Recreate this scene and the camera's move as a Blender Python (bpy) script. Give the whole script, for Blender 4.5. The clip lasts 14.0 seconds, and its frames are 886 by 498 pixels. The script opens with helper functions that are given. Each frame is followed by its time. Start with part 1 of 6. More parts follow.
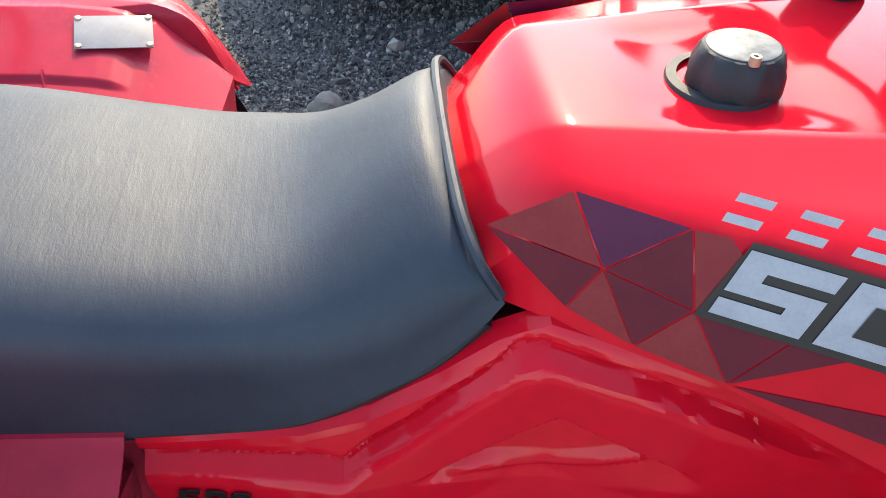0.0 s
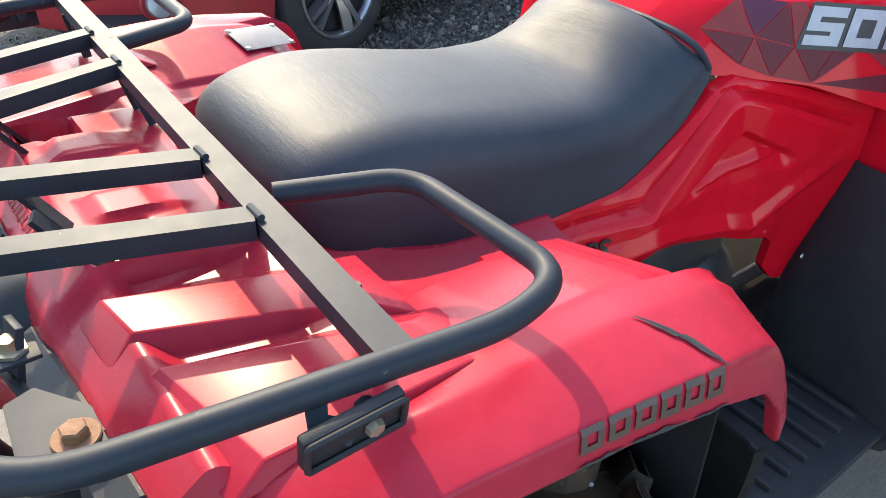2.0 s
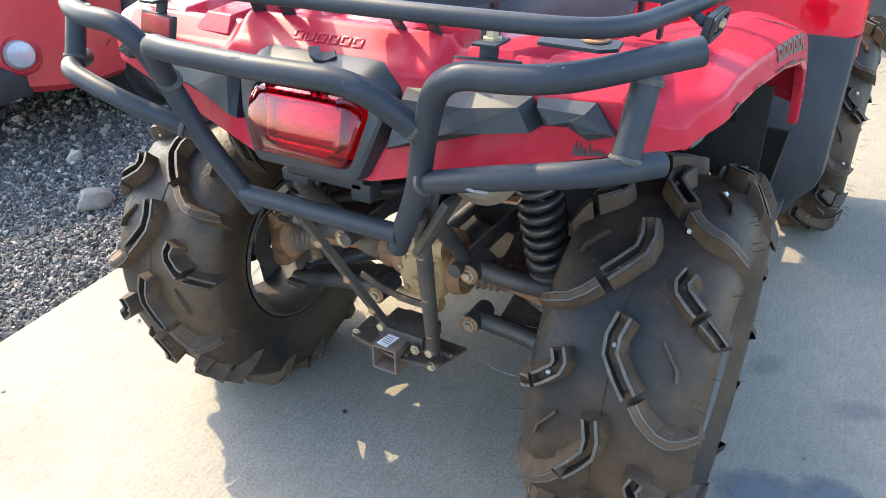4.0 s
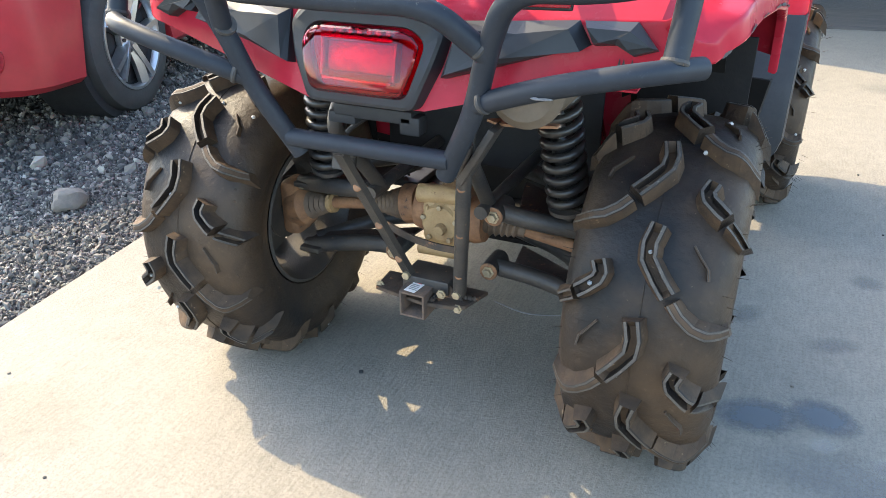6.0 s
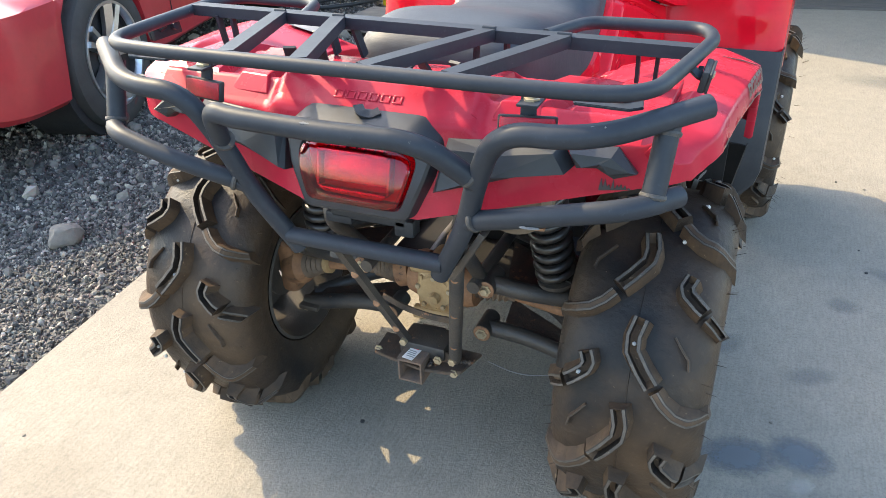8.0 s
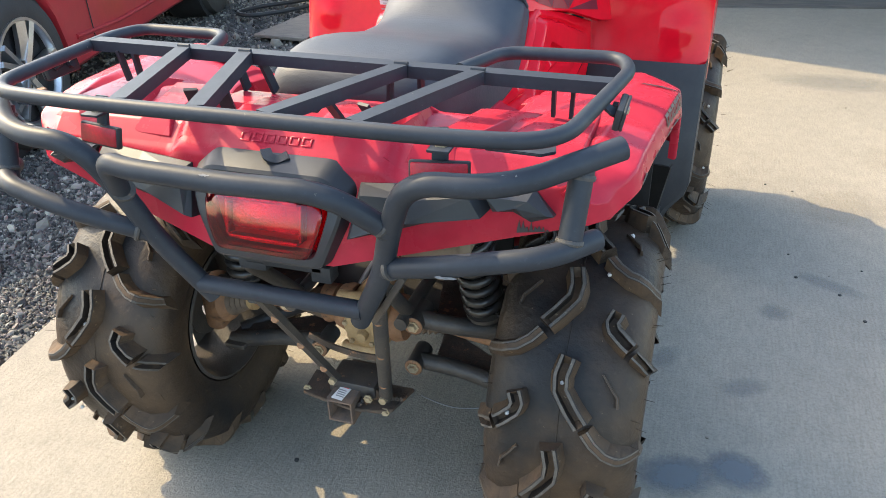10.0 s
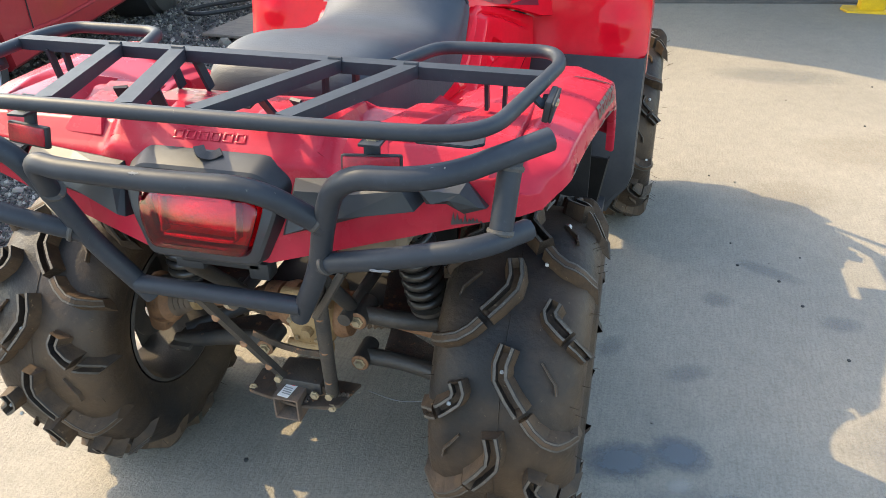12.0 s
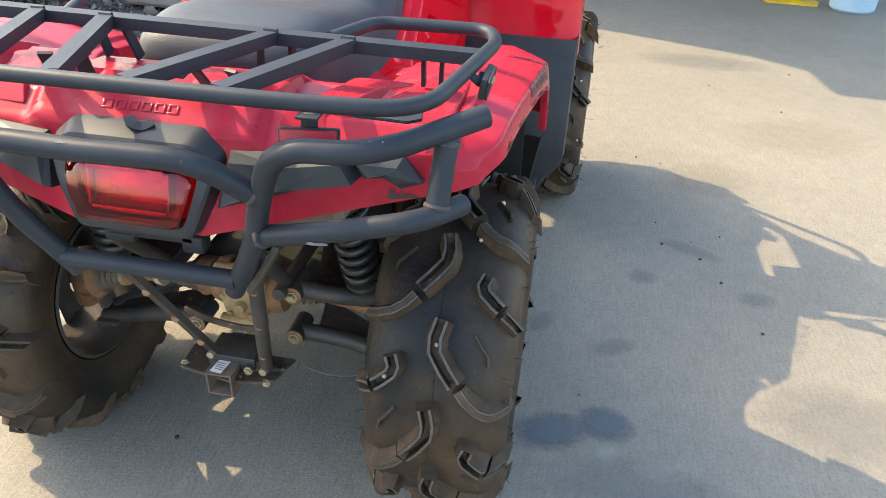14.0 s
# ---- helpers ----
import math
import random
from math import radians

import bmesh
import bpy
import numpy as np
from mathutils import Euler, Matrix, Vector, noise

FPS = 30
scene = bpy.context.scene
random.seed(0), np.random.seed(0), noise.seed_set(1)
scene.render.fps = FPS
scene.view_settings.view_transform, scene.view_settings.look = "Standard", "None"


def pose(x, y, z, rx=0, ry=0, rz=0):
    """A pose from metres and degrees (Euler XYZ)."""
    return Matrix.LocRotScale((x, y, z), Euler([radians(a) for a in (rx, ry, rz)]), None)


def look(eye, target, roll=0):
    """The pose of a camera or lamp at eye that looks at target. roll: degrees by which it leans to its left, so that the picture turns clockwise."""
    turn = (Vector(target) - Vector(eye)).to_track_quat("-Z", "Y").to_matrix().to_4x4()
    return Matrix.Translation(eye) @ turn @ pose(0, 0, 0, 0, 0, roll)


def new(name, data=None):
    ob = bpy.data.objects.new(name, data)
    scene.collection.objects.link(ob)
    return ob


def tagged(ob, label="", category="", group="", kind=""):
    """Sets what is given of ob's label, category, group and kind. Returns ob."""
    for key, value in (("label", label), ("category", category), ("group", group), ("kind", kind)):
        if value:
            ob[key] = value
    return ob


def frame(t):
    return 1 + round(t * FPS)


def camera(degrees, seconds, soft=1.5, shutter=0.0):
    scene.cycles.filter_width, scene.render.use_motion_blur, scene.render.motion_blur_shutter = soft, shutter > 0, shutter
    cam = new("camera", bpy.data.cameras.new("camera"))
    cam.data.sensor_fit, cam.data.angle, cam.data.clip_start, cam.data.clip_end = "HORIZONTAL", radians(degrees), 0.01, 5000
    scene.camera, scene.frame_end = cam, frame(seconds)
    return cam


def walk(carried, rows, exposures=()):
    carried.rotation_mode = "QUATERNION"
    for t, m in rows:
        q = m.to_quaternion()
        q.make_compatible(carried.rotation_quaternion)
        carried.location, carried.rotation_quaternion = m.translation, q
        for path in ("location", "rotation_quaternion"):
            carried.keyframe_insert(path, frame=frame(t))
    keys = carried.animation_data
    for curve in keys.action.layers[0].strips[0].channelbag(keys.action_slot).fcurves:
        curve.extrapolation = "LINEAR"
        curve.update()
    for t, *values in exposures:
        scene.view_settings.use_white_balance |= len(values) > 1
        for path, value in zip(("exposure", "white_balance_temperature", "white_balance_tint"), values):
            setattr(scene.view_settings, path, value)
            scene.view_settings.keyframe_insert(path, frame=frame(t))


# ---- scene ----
cam = camera(61.4, 14.0, soft=0.8)
PATH = [
    (0, (0.583, 0.73, 1.293), (-0.903, 0.861, -0.04), 0.1),
    (0.5, (0.711, 0.56, 1.311), (-0.782, 0.926, 0.031), 1.9),
    (0.8, (0.775, 0.454, 1.31), (-0.7, 0.936, 0.048), 1.7),
    (1, (0.792, 0.346, 1.307), (-0.661, 0.958, 0.076), 2.9),
    (1.5, (0.745, 0.1, 1.27), (-0.657, 0.921, 0.104), 2.1),
    (2, (0.765, -0.12, 1.271), (-0.535, 0.878, 0.125), 1.1),
    (2.4, (0.765, -0.297, 1.246), (-0.466, 0.83, 0.146), 0.0),
    (2.5, (0.739, -0.342, 1.247), (-0.455, 0.814, 0.134), -0.0),
    (2.8, (0.676, -0.45, 1.225), (-0.459, 0.779, 0.13), -0.8),
    (3, (0.629, -0.513, 1.201), (-0.456, 0.77, 0.115), -0.8),
    (3.4, (0.618, -0.627, 1.141), (-0.42, 0.727, 0.099), -1.1),
    (3.5, (0.619, -0.691, 1.138), (-0.364, 0.711, 0.103), -0.6),
    (4, (0.654, -0.89, 1.111), (-0.232, 0.613, 0.133), -0.8),
    (6.3, (0.56, -1.106, 1.01), (-0.173, 0.522, 0.107), -0.1),
    (6.5, (0.558, -1.108, 1.018), (-0.18, 0.508, 0.099), -0.3),
    (7, (0.549, -1.109, 1.044), (-0.189, 0.486, 0.088), -0.7),
    (7.5, (0.546, -1.094, 1.129), (-0.18, 0.486, 0.142), -1.4),
    (8, (0.543, -1.065, 1.232), (-0.147, 0.527, 0.238), -1.6),
    (8.2, (0.543, -1.053, 1.253), (-0.136, 0.55, 0.268), -1.5),
    (10.5, (0.568, -0.977, 1.277), (0.04, 0.666, 0.267), -1.3),
    (11, (0.571, -0.977, 1.283), (0.075, 0.678, 0.274), -0.7),
    (11.5, (0.588, -0.984, 1.276), (0.106, 0.681, 0.278), -0.9),
    (12, (0.602, -0.983, 1.27), (0.137, 0.679, 0.259), -1.3),
    (12.5, (0.606, -0.986, 1.263), (0.176, 0.677, 0.238), -1.2),
    (13, (0.608, -0.991, 1.264), (0.225, 0.678, 0.231), -0.4),
    (13.5, (0.601, -0.998, 1.273), (0.269, 0.676, 0.23), 0.9),
    (14, (0.6, -1.001, 1.272), (0.319, 0.673, 0.215), 2.2),
]
walk(cam, [(t, look(eye, target, roll)) for t, eye, target, roll in PATH], exposures=[(0.0, 1.84, 6600, 5), (1.0, 1.86, 6600, 5), (2.0, 1.72, 6600, 5), (2.6, 2.06, 6600, 5), (4.0, 2.50, 6600, 5), (8.0, 2.26, 6900, 5), (14.0, 2.12, 7250, 5)])

# ---- world, sun ----
SUN = Vector((1.13, -0.26, -1.0)).normalized()
world = bpy.data.worlds.new("sky")
scene.world = world
world.use_nodes = True
wn = world.node_tree.nodes
sky = wn.new("ShaderNodeTexSky")
sky.sky_type, sky.sun_disc = "NISHITA", False
sky.dust_density, sky.ozone_density = 1.6, 1.0
sky.sun_elevation = math.asin(-SUN.z)
sky.sun_rotation = math.atan2(-SUN.x, -SUN.y)
wn["Background"].inputs["Strength"].default_value = 0.195
world.node_tree.links.new(sky.outputs[0], wn["Background"].inputs["Color"])
sun = new("sun", bpy.data.lights.new("sun", "SUN"))
sun.data.energy, sun.data.angle, sun.data.color = 2.0, radians(0.4), (1.0, 0.81, 0.55)
sun.matrix_world = look((0, 0, 8), Vector((0, 0, 8)) + SUN)


# ---- materials ----
def mat(name, color, rough=0.5, metal=0.0, second=None, scale=8.0, mix=0.5, bump=0.0, bump_scale=60.0, coat=0.0, spots=None, spot_scale=30.0, spot_at=0.62, rough_var=0.0, stretch=None, per_object=0.0, spec=0.5):
    """A surface with variation at two scales: broad tone, fine grain, optional sharp spots of dirt or wear."""
    m = bpy.data.materials.new(name)
    m.use_nodes = True
    nt = m.node_tree
    n, l = nt.nodes, nt.links
    p = n["Principled BSDF"]
    p.inputs["Roughness"].default_value, p.inputs["Metallic"].default_value = rough, metal
    p.inputs["Specular IOR Level"].default_value = spec
    p.inputs["Coat Weight"].default_value, p.inputs["Coat Roughness"].default_value = coat, 0.06
    co = n.new("ShaderNodeTexCoord")
    src = co.outputs["Object"]
    if stretch:
        mp = n.new("ShaderNodeMapping")
        mp.inputs["Scale"].default_value = stretch
        l.new(src, mp.inputs["Vector"])
        src = mp.outputs["Vector"]

    def noisy(sc, detail=5.0, r=0.6):
        t = n.new("ShaderNodeTexNoise")
        t.inputs["Scale"].default_value, t.inputs["Detail"].default_value, t.inputs["Roughness"].default_value = sc, detail, r
        l.new(src, t.inputs["Vector"])
        return t.outputs["Fac"]

    def ramp(fac, lo, hi):
        r = n.new("ShaderNodeMapRange")
        r.inputs["From Min"].default_value, r.inputs["From Max"].default_value = lo, hi
        l.new(fac, r.inputs["Value"])
        return r.outputs["Result"]

    def blend(fac, a, b):
        x = n.new("ShaderNodeMix")
        x.data_type = "RGBA"
        for sock, v in ((x.inputs["Factor"], fac), (x.inputs["A"], a), (x.inputs["B"], b)):
            if isinstance(v, bpy.types.NodeSocket):
                l.new(v, sock)
            else:
                sock.default_value = v if isinstance(v, float) else (*v, 1.0)
        return x.outputs["Result"]

    second = second or tuple(c * 0.82 for c in color)
    col = blend(ramp(noisy(scale), 0.5 - mix * 0.4, 0.5 + mix * 0.4), color, second)
    fine = blend(ramp(noisy(scale * 9), 0.35, 0.75), (1.0, 1.0, 1.0), (0.88, 0.88, 0.88))
    mul = n.new("ShaderNodeMix")
    mul.data_type, mul.blend_type = "RGBA", "MULTIPLY"
    mul.inputs["Factor"].default_value = 1.0
    l.new(col, mul.inputs["A"]), l.new(fine, mul.inputs["B"])
    col = mul.outputs["Result"]
    if spots:
        col = blend(ramp(noisy(spot_scale, 6.0, 0.7), spot_at, spot_at + 0.05), col, spots)
    if per_object:
        info = n.new("ShaderNodeObjectInfo")
        hs = n.new("ShaderNodeHueSaturation")
        l.new(ramp(info.outputs["Random"], 0.0, 1.0), hs.inputs["Value"])
        hs.inputs["Value"].default_value = 1.0
        rr = n.new("ShaderNodeMapRange")
        rr.inputs["To Min"].default_value, rr.inputs["To Max"].default_value = 1 - per_object, 1 + per_object
        l.new(info.outputs["Random"], rr.inputs["Value"]), l.new(rr.outputs["Result"], hs.inputs["Value"])
        l.new(col, hs.inputs["Color"])
        col = hs.outputs["Color"]
    l.new(col, p.inputs["Base Color"])
    if rough_var:
        rv = n.new("ShaderNodeMapRange")
        rv.inputs["To Min"].default_value, rv.inputs["To Max"].default_value = max(0.02, rough - rough_var), min(1, rough + rough_var)
        l.new(noisy(scale * 3), rv.inputs["Value"]), l.new(rv.outputs["Result"], p.inputs["Roughness"])
    if bump:
        b = n.new("ShaderNodeBump")
        b.inputs["Strength"].default_value, b.inputs["Distance"].default_value = 1.0, bump
        l.new(noisy(bump_scale), b.inputs["Height"]), l.new(b.outputs["Normal"], p.inputs["Normal"])
    return m


RED = mat("red_plastic", (0.62, 0.006, 0.019), 0.09, second=(0.57, 0.005, 0.016), scale=4, rough_var=0.03, spec=0.19, spots=(0.50, 0.03, 0.05), spot_scale=45, spot_at=0.74)
RED_FADED = mat("faded_red_plastic", (0.42, 0.023, 0.043), 0.27, second=(0.375, 0.020, 0.039), scale=5, rough_var=0.04, spec=0.16, spots=(0.46, 0.08, 0.10), spot_scale=60, spot_at=0.76, bump=0.00003, bump_scale=500)
BLACK_PAINT = mat("black_powder_coat", (0.018, 0.022, 0.029), 0.50, spec=0.22, second=(0.027, 0.031, 0.039), scale=12, bump=0.00005, bump_scale=700, rough_var=0.07, spots=(0.11, 0.10, 0.085), spot_scale=70, spot_at=0.68)
BLACK_PLASTIC = mat("black_plastic", (0.020, 0.021, 0.024), 0.52, spec=0.25, second=(0.032, 0.032, 0.034), scale=14, bump=0.0004, bump_scale=700, rough_var=0.1)
GREY_TRIM = mat("dark_grey_plastic", (0.013, 0.015, 0.020), 0.50, spec=0.42, second=(0.022, 0.025, 0.030), scale=12, bump=0.0001, bump_scale=600, spots=(0.10, 0.095, 0.085), spot_scale=50, spot_at=0.73)
VINYL = mat("black_vinyl", (0.022, 0.027, 0.037), 0.54, second=(0.036, 0.041, 0.050), scale=7, bump=0.00012, bump_scale=420, spec=0.35, rough_var=0.06, spots=(0.05, 0.047, 0.042), spot_scale=160, spot_at=0.72)
RUBBER = mat("tyre_rubber", (0.014, 0.013, 0.013), 0.50, second=(0.075, 0.047, 0.028), scale=4.5, mix=0.38, bump=0.002, bump_scale=70, spots=(0.15, 0.11, 0.08), spot_scale=85, spot_at=0.67, rough_var=0.14, spec=0.22)
RUBBER_TOP = mat("worn_rubber", (0.040, 0.035, 0.030), 0.7, second=(0.095, 0.078, 0.062), scale=30, bump=0.0014, bump_scale=220, spots=(0.15, 0.12, 0.09), spot_scale=80, spot_at=0.62)
RUBBER_FLANK = mat("dirt_caked_rubber", (0.022, 0.019, 0.017), 0.72, second=(0.105, 0.064, 0.037), scale=18, mix=0.7, bump=0.0015, bump_scale=110, spots=(0.17, 0.115, 0.07), spot_scale=60, spot_at=0.64, spec=0.2)
COIL = mat("glossy_black_steel", (0.012, 0.012, 0.014), 0.35, second=(0.03, 0.026, 0.022), scale=25, spots=(0.10, 0.07, 0.045), spot_scale=60, spot_at=0.68)
MATT_LINER = mat("dull_black_plastic", (0.012, 0.012, 0.013), 0.85, second=(0.022, 0.020, 0.019), scale=9, bump=0.0005, bump_scale=150, spec=0.12)
CONCRETE = mat("concrete", (0.275, 0.243, 0.196), 0.85, second=(0.236, 0.210, 0.171), scale=1.6, bump=0.0016, bump_scale=160, spots=(0.236, 0.215, 0.184), spot_scale=3.0, spot_at=0.66)
GRAVEL = mat("gravel_bed", (0.12, 0.113, 0.105), 0.9, second=(0.06, 0.057, 0.054), scale=30, bump=0.01, bump_scale=70)
STONE = mat("grey_stone", (0.20, 0.172, 0.14), 0.85, second=(0.12, 0.11, 0.10), scale=25, bump=0.002, bump_scale=120)
STEEL_DIRTY = mat("dusty_black_steel", (0.022, 0.022, 0.024), 0.5, second=(0.065, 0.052, 0.041), scale=14, bump=0.0008, bump_scale=200, spots=(0.19, 0.115, 0.068), spot_scale=40, spot_at=0.65)
RUST = mat("rusty_steel", (0.33, 0.165, 0.080), 0.75, second=(0.16, 0.078, 0.040), scale=30, bump=0.0012, bump_scale=180, spots=(0.06, 0.04, 0.03), spot_scale=60, spot_at=0.62)
PITTED = mat("pitted_black_steel", (0.024, 0.023, 0.023), 0.6, second=(0.10, 0.062, 0.038), scale=34, mix=0.7, bump=0.0016, bump_scale=150, spots=(0.24, 0.12, 0.06), spot_scale=38, spot_at=0.60)
DUSTY_BOOT = mat("dusty_rubber_boot", (0.085, 0.06, 0.045), 0.75, second=(0.19, 0.13, 0.085), scale=30, bump=0.0005, bump_scale=200)
ALLOY = mat("cast_alloy", (0.43, 0.285, 0.135), 0.6, 0.05, second=(0.30, 0.185, 0.085), scale=20, bump=0.0012, bump_scale=200, spots=(0.14, 0.08, 0.04), spot_scale=45, spot_at=0.66)
ZINC = mat("zinc_bolt", (0.50, 0.43, 0.31), 0.42, 0.7, second=(0.36, 0.29, 0.19), scale=60)
CHROME = mat("bright_alloy", (0.62, 0.62, 0.63), 0.28, 0.9, second=(0.5, 0.5, 0.5), scale=15)


def grain(m, stretch, scale, dark, lo, hi, height=0.0, detail=6.0):
    """Adds a stretched grain to a surface: darker streaks and, with a height, fine relief."""
    n, l = m.node_tree.nodes, m.node_tree.links
    p = n["Principled BSDF"]
    co, mp, tx, mr, mx = (n.new(k) for k in ("ShaderNodeTexCoord", "ShaderNodeMapping", "ShaderNodeTexNoise", "ShaderNodeMapRange", "ShaderNodeMix"))
    mp.inputs["Scale"].default_value = stretch
    tx.inputs["Scale"].default_value, tx.inputs["Detail"].default_value, tx.inputs["Roughness"].default_value = scale, detail, 0.7
    mr.inputs["From Min"].default_value, mr.inputs["From Max"].default_value = lo, hi
    mr.inputs["To Min"].default_value, mr.inputs["To Max"].default_value = 1.0, dark
    mx.data_type, mx.blend_type = "RGBA", "MULTIPLY"
    mx.inputs["Factor"].default_value = 1.0
    l.new(co.outputs["Object"], mp.inputs["Vector"]), l.new(mp.outputs["Vector"], tx.inputs["Vector"]), l.new(tx.outputs["Fac"], mr.inputs["Value"])
    l.new(p.inputs["Base Color"].links[0].from_socket, mx.inputs["A"]), l.new(mr.outputs["Result"], mx.inputs["B"])
    l.new(mx.outputs["Result"], p.inputs["Base Color"])
    if height:
        b = n.new("ShaderNodeBump")
        b.inputs["Distance"].default_value = height
        l.new(tx.outputs["Fac"], b.inputs["Height"])
        if p.inputs["Normal"].links:
            l.new(p.inputs["Normal"].links[0].from_socket, b.inputs["Normal"])
        l.new(b.outputs["Normal"], p.inputs["Normal"])


grain(CONCRETE, (1.0, 0.10, 1.0), 150, 0.84, 0.42, 0.66, 0.0012)
grain(CONCRETE, (1.0, 1.0, 1.0), 300, 0.66, 0.54, 0.66)
grain(CONCRETE, (1.0, 1.0, 1.0), 120, 0.80, 0.46, 0.62, 0.0020)
grain(CONCRETE, (1.0, 1.0, 1.0), 420, 1.30, 0.60, 0.70)
grain(CONCRETE, (1.0, 1.0, 1.0), 26, 0.90, 0.52, 0.70)
grain(VINYL, (1.0, 1.0, 1.0), 380, 1.15, 0.55, 0.68, 0.00015, 3.0)
grain(VINYL, (0.22, 1.0, 0.5), 95, 1.0, 0.4, 0.6, 0.0007, 4.0)
grain(BLACK_PAINT, (1.0, 1.0, 1.0), 130, 1.5, 0.60, 0.72)
grain(RUBBER, (1.0, 1.0, 1.0), 60, 1.6, 0.58, 0.74, 0.0006)
grain(RED_FADED, (1.0, 1.0, 1.0), 14, 0.86, 0.50, 0.72)


# ---- mesh helpers ----
def mesh(name, verts, faces, material=None, smooth=False):
    me = bpy.data.meshes.new(name)
    me.from_pydata([tuple(v) for v in verts], [], faces)
    if material:
        me.materials.append(material)
    if smooth:
        for f in me.polygons:
            f.use_smooth = True
    me.update()
    return me


def put(name, me, parent=None, label="", m=None):
    ob = new(name, me)
    if parent:
        ob.parent = parent
    if m is not None:
        ob.matrix_basis = m
    if label:
        ob["label"] = label
    return ob


def part(name, bm, material, parent, label="", smooth=True, angle=35, m=None):
    """Links a bmesh as one mesh object under a thing or a part."""
    bmesh.ops.recalc_face_normals(bm, faces=bm.faces)
    me = bpy.data.meshes.new(name)
    bm.to_mesh(me)
    bm.free()
    me.materials.append(material)
    if smooth:
        for f in me.polygons:
            f.use_smooth = True
        me.set_sharp_from_angle(angle=radians(angle))
    return put(name, me, parent, label, m)


def box_bm(sx, sy, sz, bevel=0.0, m=None, bm=None, segs=2):
    b = bmesh.new()
    bmesh.ops.create_cube(b, size=1.0, matrix=Matrix.Diagonal((sx, sy, sz, 1)))
    if bevel:
        bmesh.ops.bevel(b, geom=b.edges[:], offset=bevel, segments=segs, affect="EDGES", profile=0.5)
    return joined(bm, b, m)


def joined(bm, b, m=None):
    """Adds the bmesh b, moved by m, to bm."""
    if m is not None:
        bmesh.ops.transform(b, matrix=m, verts=b.verts)
    if bm is None:
        return b
    tmp = bpy.data.meshes.new("tmp")
    b.to_mesh(tmp)
    b.free()
    bm.from_mesh(tmp)
    bpy.data.meshes.remove(tmp)
    return bm


def lathe_bm(profile, n=32, m=None, bm=None):
    """profile: (radius, height) up the z axis; closed at the ends where the radius is 0."""
    b = bmesh.new()
    rings = []
    for r, h in profile:
        if r < 1e-6:
            rings.append([b.verts.new((0, 0, h))])
        else:
            rings.append([b.verts.new((r * math.cos(2 * math.pi * i / n), r * math.sin(2 * math.pi * i / n), h)) for i in range(n)])
    for a, c in zip(rings, rings[1:]):
        for i in range(n):
            j = (i + 1) % n
            if len(a) == 1 and len(c) == 1:
                continue
            if len(a) == 1:
                b.faces.new((a[0], c[i], c[j]))
            elif len(c) == 1:
                b.faces.new((a[i], a[j], c[0]))
            else:
                b.faces.new((a[i], a[j], c[j], c[i]))
    return joined(bm, b, m)


def along(p, q, up=(0, 0, 1)):
    """The pose whose z axis runs from p towards q."""
    d = Vector(q) - Vector(p)
    return Matrix.Translation(p) @ d.to_track_quat("Z", "Y").to_matrix().to_4x4()


def rod_bm(p, q, r, n=14, bm=None, r2=None):
    d = (Vector(q) - Vector(p)).length
    r2 = r if r2 is None else r2
    return lathe_bm([(0, 0), (r, 0), (r2, d), (0, d)], n, along(p, q), bm)


def rounded_path(pts, fillet, steps=8, closed=False):
    pts = [Vector(p) for p in pts]
    fil = fillet if isinstance(fillet, (list, tuple)) else [fillet] * len(pts)
    out = []
    k = len(pts)
    for i, p in enumerate(pts):
        if not closed and i in (0, k - 1):
            out.append(p)
            continue
        a, c = pts[(i - 1) % k], pts[(i + 1) % k]
        u, v = (a - p), (c - p)
        r = min(fil[i], u.length * 0.49, v.length * 0.49)
        u.normalize(), v.normalize()
        for s in range(steps + 1):
            t = s / steps
            out.append((p + u * r) * (1 - t) ** 2 + p * 2 * t * (1 - t) + (p + v * r) * t ** 2)
    return out


